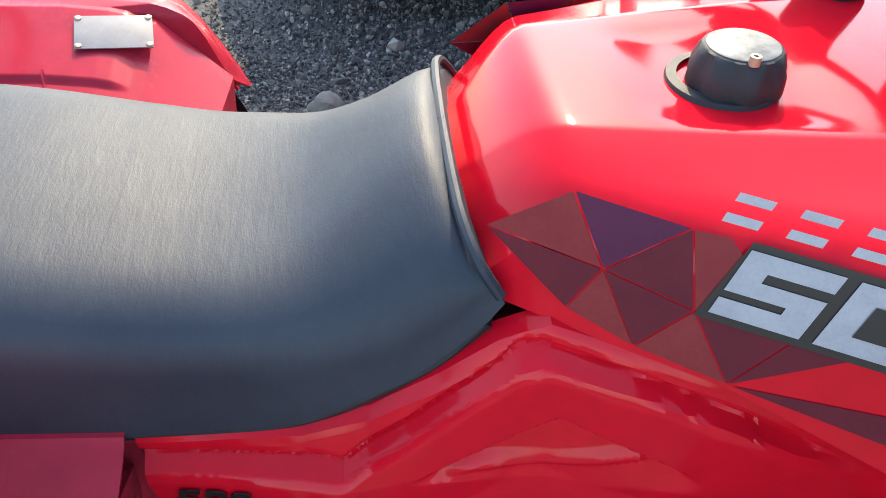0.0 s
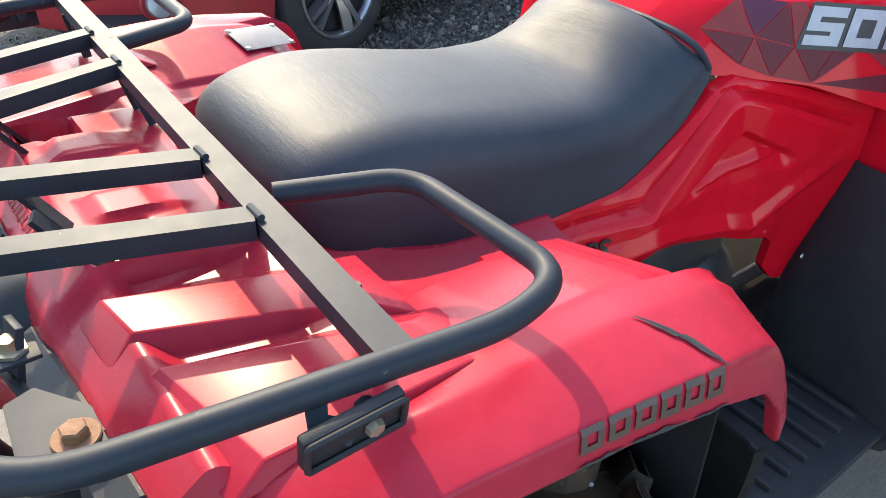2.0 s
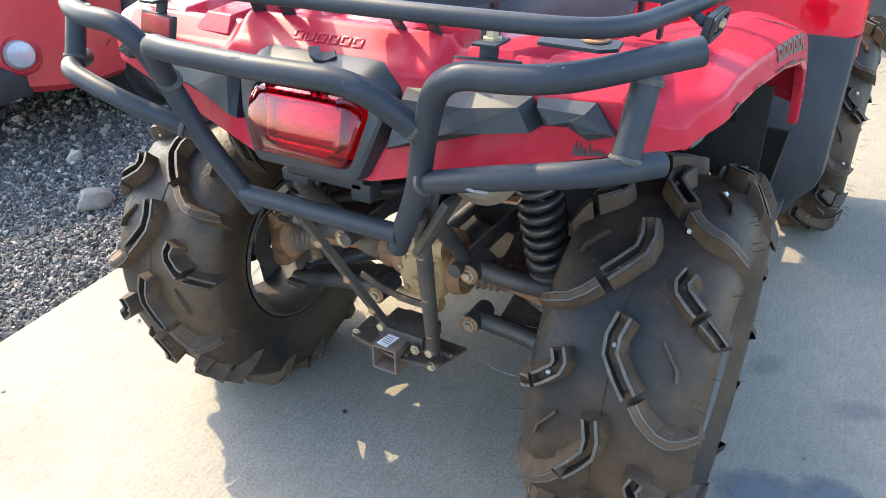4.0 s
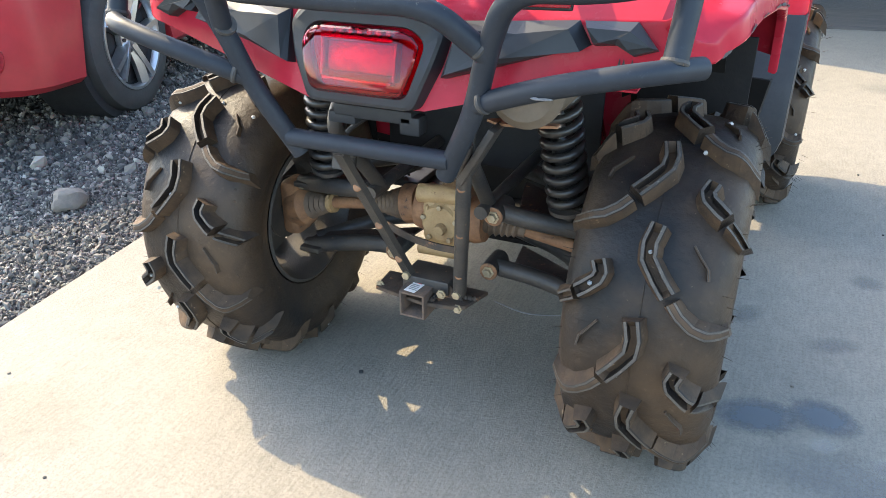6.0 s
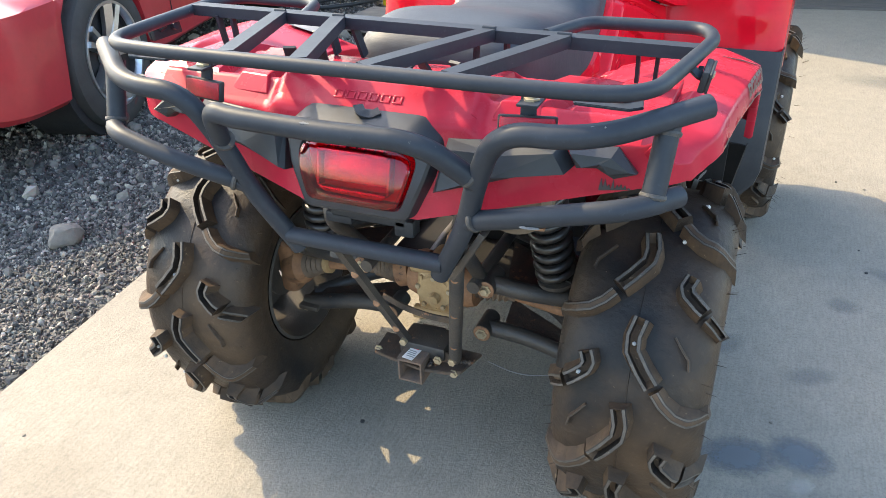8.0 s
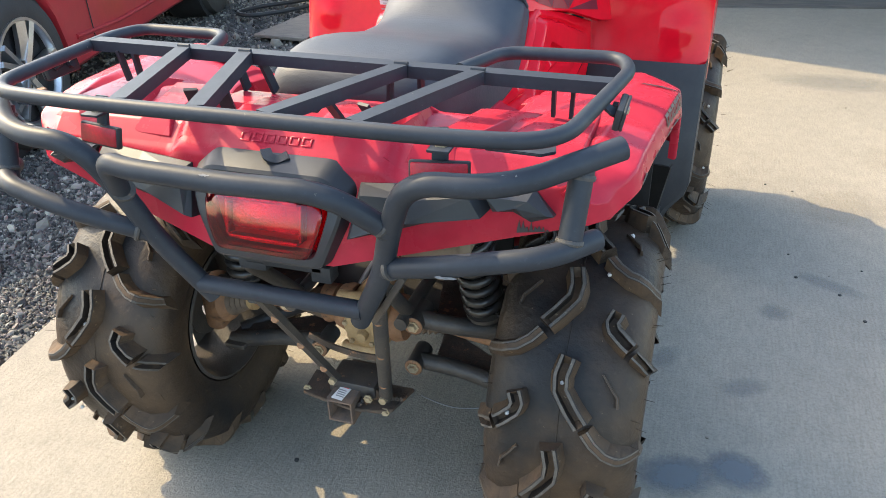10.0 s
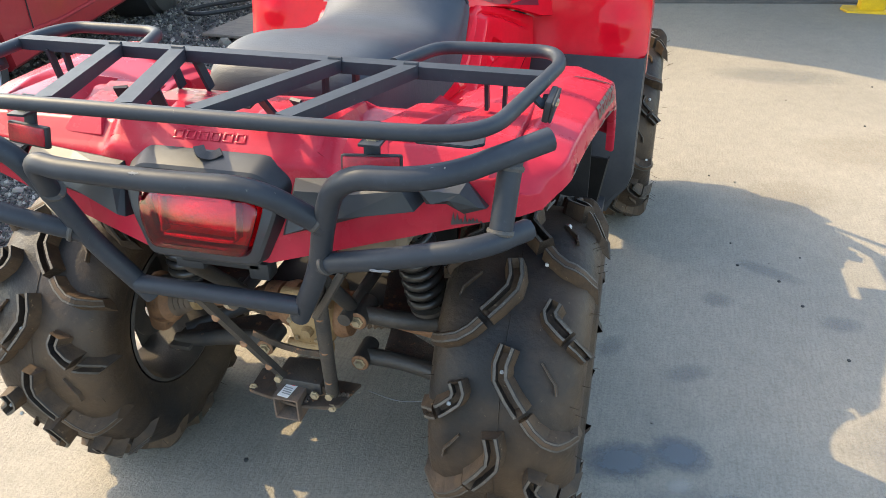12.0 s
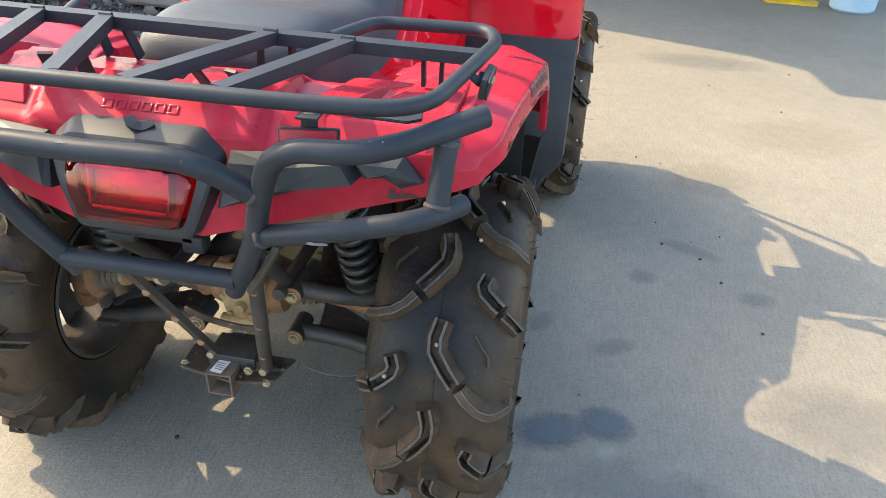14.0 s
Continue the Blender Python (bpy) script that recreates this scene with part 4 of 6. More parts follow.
part("top_disc", lathe_bm([(0, 0.0415), (0.029, 0.0413), (0.0305, 0.0405), (0.0305, 0.036), (0, 0.036)], 40), mat("scuffed_cap_top", (0.20, 0.20, 0.19), 0.6, second=(0.05, 0.06, 0.075), scale=28, mix=0.25), cap, "scuffed pale cap top")
ring_ob.matrix_parent_inverse = CAP_AT.inverted()


# ---- side panels ----
TOPZ = ([0.495, 0.64, 0.70, 0.76, 0.81, 0.85, 0.98, 1.113, 1.14], [0.752, 0.738, 0.755, 0.798, 0.842, 0.860, 0.826, 0.780, 0.770])
BOTZ = ([0.495, 0.53, 0.56, 0.593, 0.625, 0.668, 0.725, 0.85, 0.98, 1.005, 1.02, 1.05, 1.10, 1.14], [0.46, 0.48, 0.52, 0.575, 0.612, 0.636, 0.632, 0.600, 0.555, 0.535, 0.47, 0.435, 0.44, 0.51])


GROOVE = ([0.495, 0.609, 0.675, 0.735, 0.825, 0.845, 0.869, 0.938, 1.048, 1.158], [0.716, 0.708, 0.704, 0.750, 0.836, 0.840, 0.834, 0.812, 0.768, 0.726])
FOLD = ([0.50, 0.609, 0.692, 0.904, 1.069, 1.14], [0.650, 0.650, 0.652, 0.608, 0.678, 0.70])
SCOOP = ([0.734, 0.860, 0.985], [0.702, 0.783, 0.718])


def side_x(y, t):
    """How far out the panel stands at t from its top (0) to its lower edge (1)."""
    zt, zb = interp(y, *TOPZ), interp(y, *BOTZ)
    z = zt + (zb - zt) * t
    x = interp(y, [0.495, 0.7, 0.85, 1.0, 1.14], [0.178, 0.182, 0.196, 0.238, 0.284])
    x += interp(t, [0, 0.06, 0.12, 0.5, 1.0], [0, 0.012, 0.016, 0.036, 0.048]) * interp(y, [0.5, 0.9, 1.14], [1.0, 0.9, 0.15])
    # the groove that follows the saddle's edge, the bulge inside it, the lower fold and the scoop
    fade = st(1.12 - y, 0.10)
    x += fade * interp(z - interp(y, *GROOVE), [-0.13, -0.06, -0.014, -0.005, 0.003, 0.010, 0.016], [0.0, 0.009, 0.014, 0.011, -0.008, -0.001, 0.0])
    zf = interp(y, *FOLD)
    x += fade * (0.010 * max(0.0, 1 - abs(z - zf) / 0.026) - 0.16 * max(0.0, zf - z - 0.004))
    if 0.734 < y < 0.985:
        up, low = interp(y, *SCOOP), 0.698
        u, h = up - z, max(up - low, 0.004)
        if 0 < u < h:
            x -= 0.018 * st(u, 0.010) * (1 - u / h) * st(y - 0.734, 0.03) * st(0.985 - y, 0.03)
        # the raised wedge inside the scoop
        v = z - (0.700 + (y - 0.75) * 0.14)
        if 0.76 < y < 0.94:
            x += 0.006 * st(v, 0.008) * st(0.022 - v, 0.018) * st(y - 0.76, 0.02) * st(0.94 - y, 0.01)
    return x


for s in (-1, 1):
    rows = []
    for y in np.linspace(0.495, 1.14, 170):
        zt, zb = interp(y, *TOPZ), interp(y, *BOTZ)
        row = [(s * (side_x(y, 0) - 0.02), y, zt + 0.002)] + [(s * side_x(y, t), y, zt + (zb - zt) * t) for t in np.linspace(0, 1, 84)] + [(s * (side_x(y, 1) - 0.015), y, zb + 0.002)]
        # the rear edge leans forwards as it falls
        row = [(x, yy + max(0.0, 0.745 - z) * 0.19 * st(0.58 - yy, 0.085), z) for x, yy, z in row]
        rows.append(row)
    panel = part("side_panel", thick(grid_bm(rows), 0.003), RED, quad, "glossy red side panel with sculpted scoops", angle=20)
    part("screw", lathe_bm([(0, 0.003), (0.005, 0.0025), (0.006, 0), (0, 0)], 12, pose(s * 0.288, 1.056, 0.505, 0, s * 90, 0)), CHROME, panel)
    # three letters
    txt = bpy.data.curves.new("letters", "FONT")
    txt.body, txt.size, txt.shear, txt.extrude, txt.space_character = "EPS", 0.052, 0.35, 0.0006, 1.15
    txt.offset = 0.0016
    ob = new("lettering", txt)
    bpy.context.view_layer.update()
    me = bpy.data.meshes.new_from_object(ob)
    bpy.data.objects.remove(ob)
    me.materials.append(BLACK_DECAL)
    ya, yb = (0.510, 0.592) if s > 0 else (0.592, 0.510)

    def panel_at(y, z):
        zt, zb = interp(y, *TOPZ), interp(y, *BOTZ)
        return Vector((s * (side_x(y, (z - zt) / (zb - zt)) + 0.0035), y + max(0.0, 0.745 - z) * 0.19 * st(0.58 - y, 0.085), z))
    wmax = max(v.co.x for v in me.vertices)
    for v in me.vertices:
        k = v.co.x / wmax
        y = ya + (yb - ya) * k
        q = panel_at(y, 0.672 - (0.006 * k if s > 0 else 0.006 * (1 - k)) + v.co.y * 0.66)
        v.co = q + Vector((s * v.co.z, 0, 0))
    put("lettering", me, panel, "small black printed letters")

CREAM = mat("cream_label", (0.75, 0.70, 0.68), 0.4, scale=30)
GREY_INK = mat("grey_ink", (0.35, 0.30, 0.31), 0.5)

# ---- engine, frame and footwells ----
part("skid_plate", box_bm(0.50, 1.10, 0.012, 0.004, pose(0, 0.90, 0.262)), MATT_LINER, quad, "black skid plate under the engine")
ENGINE = mat("dusty_engine_black", (0.02, 0.021, 0.025), 0.45, second=(0.035, 0.033, 0.033), scale=8, bump=0.0005, bump_scale=200, rough_var=0.12, spots=(0.06, 0.05, 0.04), spot_scale=20, spot_at=0.62)
engine = part("engine", box_bm(0.26, 0.42, 0.42, 0.03, pose(0.0, 0.78, 0.46)), ENGINE, quad, "dusty black engine and belt housing")
for s in (-1, 1):
    part("belt_cover", lathe_bm([(0, 0.05), (0.06, 0.048), (0.085, 0.035), (0.10, 0.01), (0.105, -0.05), (0, -0.05)], 32, pose(s * 0.15, 0.95, 0.40, 0, s * 90, 0)), ENGINE, engine)
    part("belt_cover", lathe_bm([(0, 0.05), (0.09, 0.045), (0.115, 0.028), (0.125, 0.0), (0.13, -0.05), (0, -0.05)], 32, pose(s * 0.14, 0.72, 0.47, 0, s * 90, 0)), ENGINE, engine)
    part("belt_cover", box_bm(0.06, 0.30, 0.13, 0.02, pose(s * 0.15, 0.83, 0.50, -14, 0, 0)), ENGINE, engine)
    part("gloss_label", plate_bm([(0.642, 0.447), (0.69, 0.50), (0.785, 0.452), (0.782, 0.432)], 0.002, Matrix(((0, 0, s, s * 0.206), (1, 0, 0, 0), (0, 1, 0, 0), (0, 0, 0, 1)))), mat("foil_label", (0.55, 0.50, 0.40), 0.25, 0.7, second=(0.25, 0.23, 0.2), scale=70), engine, "creased shiny foil label")
    # footwell: board, front guard, rear guard
    board = part("footboard", box_bm(0.30, 0.62, 0.02, 0.006, pose(s * 0.385, 0.82, 0.285)), BLACK_PLASTIC, quad, "black ribbed plastic footboard")
    for k in range(9):
        part("rib", box_bm(0.22, 0.014, 0.014, 0.004, pose(s * 0.38, 0.60 + k * 0.05, 0.30)), BLACK_PLASTIC, board)
    rows = []
    for k in np.linspace(0, 1, 12):
        z = 0.245 + k * 0.43
        y = 1.02 + 0.10 * k - 0.03 * math.sin(math.pi * k)
        f = 1 - 0.10 * (1 - smooth01(k / 0.25))
        rows.append([(s * x * (f if x > 0.5 else 1), y + dy, z) for x, dy in ((0.26, 0.03), (0.30, 0.01), (0.45, 0.0), (0.585, -0.005), (0.602, 0.005), (0.607, 0.03), (0.607, 0.06))])
    part("front_mudguard", thick(grid_bm(rows), 0.004), BLACK_PLASTIC, quad, "black plastic mudguard below the front fender")
    rows = []
    for k in np.linspace(0, 1, 14):
        z = 0.30 + k * 0.35
        y = 0.560 - 0.085 * k ** 2
        rows.append([(s * x, y + dy, z) for x, dy in ((0.27, -0.03), (0.31, -0.018), (0.45, 0.0), (0.535 - 0.05 * (1 - k), -0.008), (0.552 - 0.05 * (1 - k), -0.014), (0.556 - 0.05 * (1 - k), 0.004))])
    part("rear_mudguard", thick(grid_bm(rows), 0.004), MATT_LINER, quad, "black plastic splash guard ahead of the rear wheel")
    # front fender
    rows = []
    for k in np.linspace(0, 1, 22):
        z = 0.62 + 0.40 * k
        y = 1.13 + 0.05 * k + 0.02 * math.sin(math.pi * k)
        top = smooth01((k - 0.75) / 0.25)
        row = [(s * 0.262, y - 0.01, z - 0.02 * (1 - k))]
        for x in np.linspace(0.28, 0.585, 16):
            bump = 0.014 * math.exp(-((x - 0.52) / 0.03) ** 2 - ((z - 0.755) / 0.035) ** 2)
            row.append((s * x, y + 0.10 * top - bump, z - 0.02 * top))
        row += [(s * 0.603, y + 0.012 + 0.10 * top, z - 0.02 * top), (s * 0.61, y + 0.05 + 0.1 * top, z - 0.02 * top), (s * 0.605, y + 0.20 + 0.1 * top, z - 0.02 * top)]
        rows.append(row)
    top = rows[-1]
    for q in np.linspace(0.05, 0.62, 8):
        rows.append([(math.copysign(min(abs(x), max(0.12 + 0.02 * i / len(top), 0.48 - 1.3 * (y + q - 1.50))), x), y + q, z - 0.03 * smooth01(q / 0.6)) for i, (x, y, z) in enumerate(top)])
    ff = part("front_fender", thick(grid_bm(rows), 0.004), RED, quad, "large glossy red front fender")
    if s > 0:
        part("warning_label", box_bm(0.085, 0.001, 0.05, 0, pose(0.47, 1.204, 0.862, 4, 0, 0)), CREAM, ff, "cream warning label")
    else:
        lab = part("warning_label", box_bm(0.085, 0.001, 0.135, 0, pose(-0.315, 1.168, 0.80, 6, 0, 0)), CREAM, ff, "white and pink safety label with small print")
        for k in range(4):
            part("pictogram", lathe_bm([(0, 0.001), (0.006, 0.001), (0.007, 0), (0, 0)], 10, pose(-0.347 + 0.021 * k, 1.1710, 0.843, 96, 0, 0)), BLACK_DECAL, lab)
        for k in range(9):
            part("text_bar", box_bm(0.068 - 0.01 * (k % 3), 0.0006, 0.003, 0, pose(-0.316, 1.1668 - 0.0009 * k, 0.822 - 0.0085 * k, 6, 0, 0)), GREY_INK, lab)

# front rack, handlebar and instruments, which cast their shadows on the slab
FZ = 0.985
frack = part("front_rack", tube_bm([(-0.30, 1.30, FZ), (-0.47, 1.36, FZ), (-0.51, 1.57, FZ), (-0.14, 1.84, FZ), (0.14, 1.84, FZ), (0.51, 1.57, FZ), (0.47, 1.36, FZ), (0.30, 1.30, FZ)], 0.0108, 0.07, closed=True), BLACK_PAINT, quad, "black tubular steel front rack")
for x in (-0.08, 0.08):
    part("slat", tube_bm([(x, 1.31, FZ), (x, 1.83 - 0.6 * max(0.0, abs(x) - 0.12), FZ)], 0, 0, flat=(0.025, 0.019)), BLACK_PAINT, frack)
for x in (-0.36, 0.36):
    part("strap", tube_bm([(x, 1.55, FZ), (x, 1.55, 0.93)], 0, 0, flat=(0.02, 0.006)), BLACK_PAINT, frack)
part("front_cowl", box_bm(0.50, 0.62, 0.20, 0.06, pose(0, 1.58, 0.84), segs=4), RED, quad, "red front cowl")
part("grille", box_bm(0.62, 0.10, 0.30, 0.04, pose(0, 1.88, 0.70), segs=3), BLACK_PLASTIC, quad)
bar = part("handlebar", tube_bm([(-0.40, 1.12, 1.10), (-0.30, 1.16, 1.10), (-0.08, 1.23, 1.07), (0.08, 1.23, 1.07), (0.30, 1.16, 1.10), (0.40, 1.12, 1.10)], 0.011, 0.05), BLACK_PAINT, quad, "black handlebar with rubber grips")
for s in (-1, 1):
    part("grip", rod_bm((s * 0.29, 1.163, 1.10), (s * 0.41, 1.117, 1.10), 0.017), BLACK_PLASTIC, bar)
    part("brake_lever", tube_bm([(s * 0.27, 1.20, 1.095), (s * 0.33, 1.215, 1.09), (s * 0.42, 1.18, 1.085)], 0.006, 0.03, n=8), BLACK_PAINT, bar)
    part("switch_box", box_bm(0.05, 0.05, 0.05, 0.01, pose(s * 0.25, 1.18, 1.10)), BLACK_PLASTIC, bar)
part("instrument_pod", box_bm(0.16, 0.12, 0.07, 0.02, pose(0, 1.30, 1.08, 20, 0, 0), segs=3), BLACK_PLASTIC, quad)
part("steering_column", rod_bm((0, 1.40, 0.90), (0, 1.24, 1.06), 0.02), BLACK_PAINT, quad)
for s in (-1, 1):
    part("shroud", box_bm(0.07, 0.05, 0.13, 0.02, pose(s * 0.16, 1.20, 1.02, 12, s * 15, 0), segs=3), BLACK_PLASTIC, quad)

# ---- wheels ----
def tread_point(R, u, s, h):
    """A point at sideways u and arc s on a tyre of radius R (axle along x), h above its carcass."""
    drop = 0.060 * smooth01((abs(u) - 0.085) / 0.06) ** 1.4
    r = R * 0.925 - drop + h
    a = s / R
    return Vector((u, r * math.sin(a), r * math.cos(a)))


def lug_mesh(R, path, height, wb, wt, slot=True):
    """A bent block of tread along path [(u, s)] with sloped flanks, hollowed by a slot."""
    b = bmesh.new()
    rings = []
    g = height - 0.015 if slot else height + 0.0005
    for i, (u, s) in enumerate(path):
        a, c = path[max(i - 1, 0)], path[min(i + 1, len(path) - 1)]
        d = Vector((c[0] - a[0], c[1] - a[1])).normalized()
        n = Vector((-d.y, d.x))
        end = i in (0, len(path) - 1)
        gg = height if end else g
        ring = []
        for off, h in ((-wb / 2, -0.012), (-wt * 0.52, height * 0.92), (-wt * 0.46, height), (-wt * 0.27, height), (-wt * 0.21, gg), (wt * 0.21, gg), (wt * 0.27, height), (wt * 0.46, height), (wt * 0.52, height * 0.92), (wb / 2, -0.012)):
            ring.append(b.verts.new(tread_point(R, u + n.x * off, s + n.y * off, h)))
        rings.append(ring)
    for a, c in zip(rings, rings[1:]):
        for j in range(9):
            b.faces.new((a[j], a[j + 1], c[j + 1], c[j]))
    b.faces.new(rings[0]), b.faces.new(rings[-1][::-1])
    me = bpy.data.meshes.new("lug")
    bmesh.ops.recalc_face_normals(b, faces=b.faces)
    b.to_mesh(me)
    b.free()
    me.materials.append(RUBBER)
    me.materials.append(RUBBER_TOP)
    me.materials.append(RUBBER_FLANK)
    for f in me.polygons:
        if f.index % 9 in (2, 6) and f.index < 9 * (len(path) - 1):
            f.material_index = 1
        elif f.index % 9 in (0, 4, 8):
            f.material_index = 2
    return me


def bent(path, n=3):
    out = []
    for (a, b), (c, d) in zip(path, path[1:]):
        for i in range(n):
            out.append((a + (c - a) * i / n, b + (d - b) * i / n))
    return out + [path[-1]]


def tyre_bm(R, w, rim):
    prof = [(rim, -w * 0.34), (rim + 0.012, -w * 0.40), (rim + 0.03, -w * 0.40), (R * 0.66, -w * 0.475), (R * 0.76, -w * 0.49), (R * 0.80, -w * 0.475), (R * 0.865, -w * 0.43), (R * 0.905, -w * 0.34), (R * 0.922, -w * 0.2), (R * 0.926, 0)]
    prof += [(r, -h) for r, h in prof[-2::-1]]
    return lathe_bm(prof, 64, pose(0, 0, 0, 0, 90, 0))


def wheel(x, y, R, w, s, turn):
    wh = group_part("wheel", quad, "black steel wheel with a knobbly mud tyre", pose(x, y, R - 0.008, turn, 0, 0))
    part("tyre", tyre_bm(R, w, 0.157), RUBBER, wh, "knobbly mud tyre, dusty brown-black", angle=50)
    b = lathe_bm([(0.165, -w * 0.40), (0.158, -w * 0.41), (0.150, -w * 0.36), (0.140, -w * 0.2), (0.138, 0.0), (0.130, 0.02), (0.075, 0.03), (0.07, 0.045), (0.0, 0.045)], 40, pose(0, 0, 0, 0, 90, 0) if s > 0 else pose(0, 0, 0, 0, -90, 0))
    b = lathe_bm([(0.138, 0.0), (0.142, w * 0.25), (0.158, w * 0.36), (0.166, w * 0.40)], 40, pose(0, 0, 0, 0, 90 * s, 0), b)
    # windows through the disc
    def window(f):
        c = f.calc_center_median()
        r, a = math.hypot(c.y, c.z), math.degrees(math.atan2(c.z, c.y)) % 45
        return 0.085 < r < 0.120 and 9 < a < 27.5
    bmesh.ops.delete(b, geom=[f for f in b.faces if window(f)], context="FACES")
    part("rim", b, STEEL_DIRTY, wh, "dusty black steel rim")
    big = BIG[R, w]
    n = 7
    for k in range(n):
        for side in (-1, 1):
            for kind in range(5):
                ob = put("lug", big[kind, side], wh)
                ob.matrix_basis = pose(0, 0, 0, 360 / n * (k + (0.5 if side > 0 else 0.0)), 0, 0)
    rnd = random.Random(int(x * 100 + y * 10))
    hair = bmesh.new()
    for k in range(70):
        a = rnd.uniform(0, 2 * math.pi)
        for u in (rnd.choice((-1, 1)) * rnd.uniform(0.105, 0.128),):
            p = tread_point(R, u, a * R, 0.0)
            d = p.normalized() * 0.010 + Vector((math.copysign(0.012, u), 0, 0))
            hair = rod_bm(p, p + d, 0.0007, 4, hair, 0.0003)
    for k in range(9):
        # gravel caught in the tread
        a, u = rnd.uniform(0, 2 * math.pi), rnd.uniform(-0.10, 0.10)
        g = bmesh.new()
        bmesh.ops.create_icosphere(g, subdivisions=1, radius=rnd.uniform(0.003, 0.0055))
        part("caught_stone", g, PALE_STONE, wh, m=Matrix.Translation(tread_point(R, u, a * R, 0.001)))
    for k in range(n):
        # pebbles wedged in the slots of the blocks
        for side in (-1, 1):
            u, sv = rnd.choice(((0.001, 0.036), (0.010, 0.010), (0.066, 0.135), (0.078, 0.121), (0.116, 0.090)))
            g = bmesh.new()
            bmesh.ops.create_icosphere(g, subdivisions=1, radius=rnd.uniform(0.0035, 0.006))
            part("wedged_stone", g, PALE_STONE, wh, m=pose(0, 0, 0, 360 / n * (k + (0.5 if side > 0 else 0.0)), 0, 0) @ Matrix.Translation(tread_point(R, side * u, sv, 0.013)))
    seam = [tread_point(R, 0.0015 * math.sin(7 * a), a * R, 0.0004) for a in np.linspace(0, 2 * math.pi, 97)[:-1]]
    part("mould_seam", tube_bm(seam, 0.0012, 0, n=5, closed=True), RUBBER, wh)
    tagged(part("mould_hairs", hair, RUBBER, wh), kind="stuff")
    return wh


PALE_STONE = mat("pale_stone", (0.55, 0.53, 0.50), 0.8, second=(0.4, 0.38, 0.35), scale=90)
BIG = {}
for R, w in ((0.335, 0.262), (0.325, 0.23)):
    f = w / 0.262
    for side in (-1, 1):
        P = lambda pts: bent([(side * u * f, sv) for u, sv in pts])
        B = BIG.setdefault((R, w), {})
        B[0, side] = lug_mesh(R, P([(0.006, 0.078), (-0.001, 0.048), (0.001, 0.024), (0.020, -0.004), (0.038, -0.026)]), 0.027, 0.042, 0.025)
        B[1, side] = lug_mesh(R, P([(0.044, -0.036), (0.058, -0.053), (0.078, -0.068), (0.100, -0.074), (0.118, -0.074), (0.129, -0.071)]), 0.021, 0.034, 0.016, slot=False)
        B[2, side] = lug_mesh(R, P([(0.070, 0.160), (0.063, 0.142), (0.067, 0.130), (0.086, 0.113), (0.096, 0.106)]), 0.025, 0.038, 0.023)
        B[3, side] = lug_mesh(R, P([(0.102, 0.099), (0.116, 0.090), (0.130, 0.078)]), 0.021, 0.032, 0.018)
        # thin raised marks between the blocks
        B[4, side] = lug_mesh(R, P([(0.060, 0.060), (0.074, 0.040), (0.085, 0.026), (0.088, 0.008)]), 0.003, 0.006, 0.003, slot=False)
for s in (-1, 1):
    wheel(0.440 if s > 0 else -0.445, 0.185, 0.335, 0.262, s, 36 if s > 0 else 16)
    wheel(s * 0.548, 1.575, 0.325, 0.23, s, 5 if s > 0 else 0)

# ---- rear running gear ----
gear = part("differential", box_bm(0.092, 0.13, 0.105, 0.022, pose(0.018, 0.165, 0.395), segs=3), ALLOY, quad, "cast alloy rear differential, dusty")
part("case_bolt_tube", rod_bm((-0.036, 0.118, 0.449), (0.066, 0.118, 0.456), 0.019, 18), ALLOY, gear)
part("case_bolt_tube", rod_bm((-0.034, 0.112, 0.335), (0.058, 0.112, 0.338), 0.015, 18), ALLOY, gear)
part("cover", lathe_bm([(0, 0.010), (0.036, 0.008), (0.042, 0.0), (0.042, -0.02), (0, -0.02)], 24, pose(0.016, 0.104, 0.398, 90, 0, 0)), ALLOY, gear)
part("boss", lathe_bm([(0, 0.016), (0.010, 0.015), (0.012, 0.006), (0.012, 0.0), (0, 0)], 14, pose(0.021, 0.094, 0.391, 90, 0, 0)), ALLOY, gear)
part("side_housing", lathe_bm([(0, 0), (0.048, 0), (0.050, 0.012), (0.044, 0.03), (0, 0.034)], 24, pose(0.060, 0.165, 0.392, 0, 90, 0)), RUST, gear)
part("side_housing", lathe_bm([(0, 0), (0.048, 0), (0.050, 0.012), (0.044, 0.03), (0, 0.034)], 24, pose(-0.026, 0.165, 0.400, 0, -90, 0)), RUST, gear)
for x in (-0.012, 0.018, 0.048):
    part("rib", box_bm(0.006, 0.012, 0.075, 0.002, pose(x, 0.102, 0.396)), ALLOY, gear)
for k in range(5):
    a = k * math.pi * 0.4 + 0.3
    part("bolt", lathe_bm([(0, 0.006), (0.005, 0.005), (0.006, 0), (0, 0)], 6, pose(0.016 + 0.036 * math.cos(a), 0.096, 0.398 + 0.036 * math.sin(a), 90, 0, 0)), ZINC, gear)
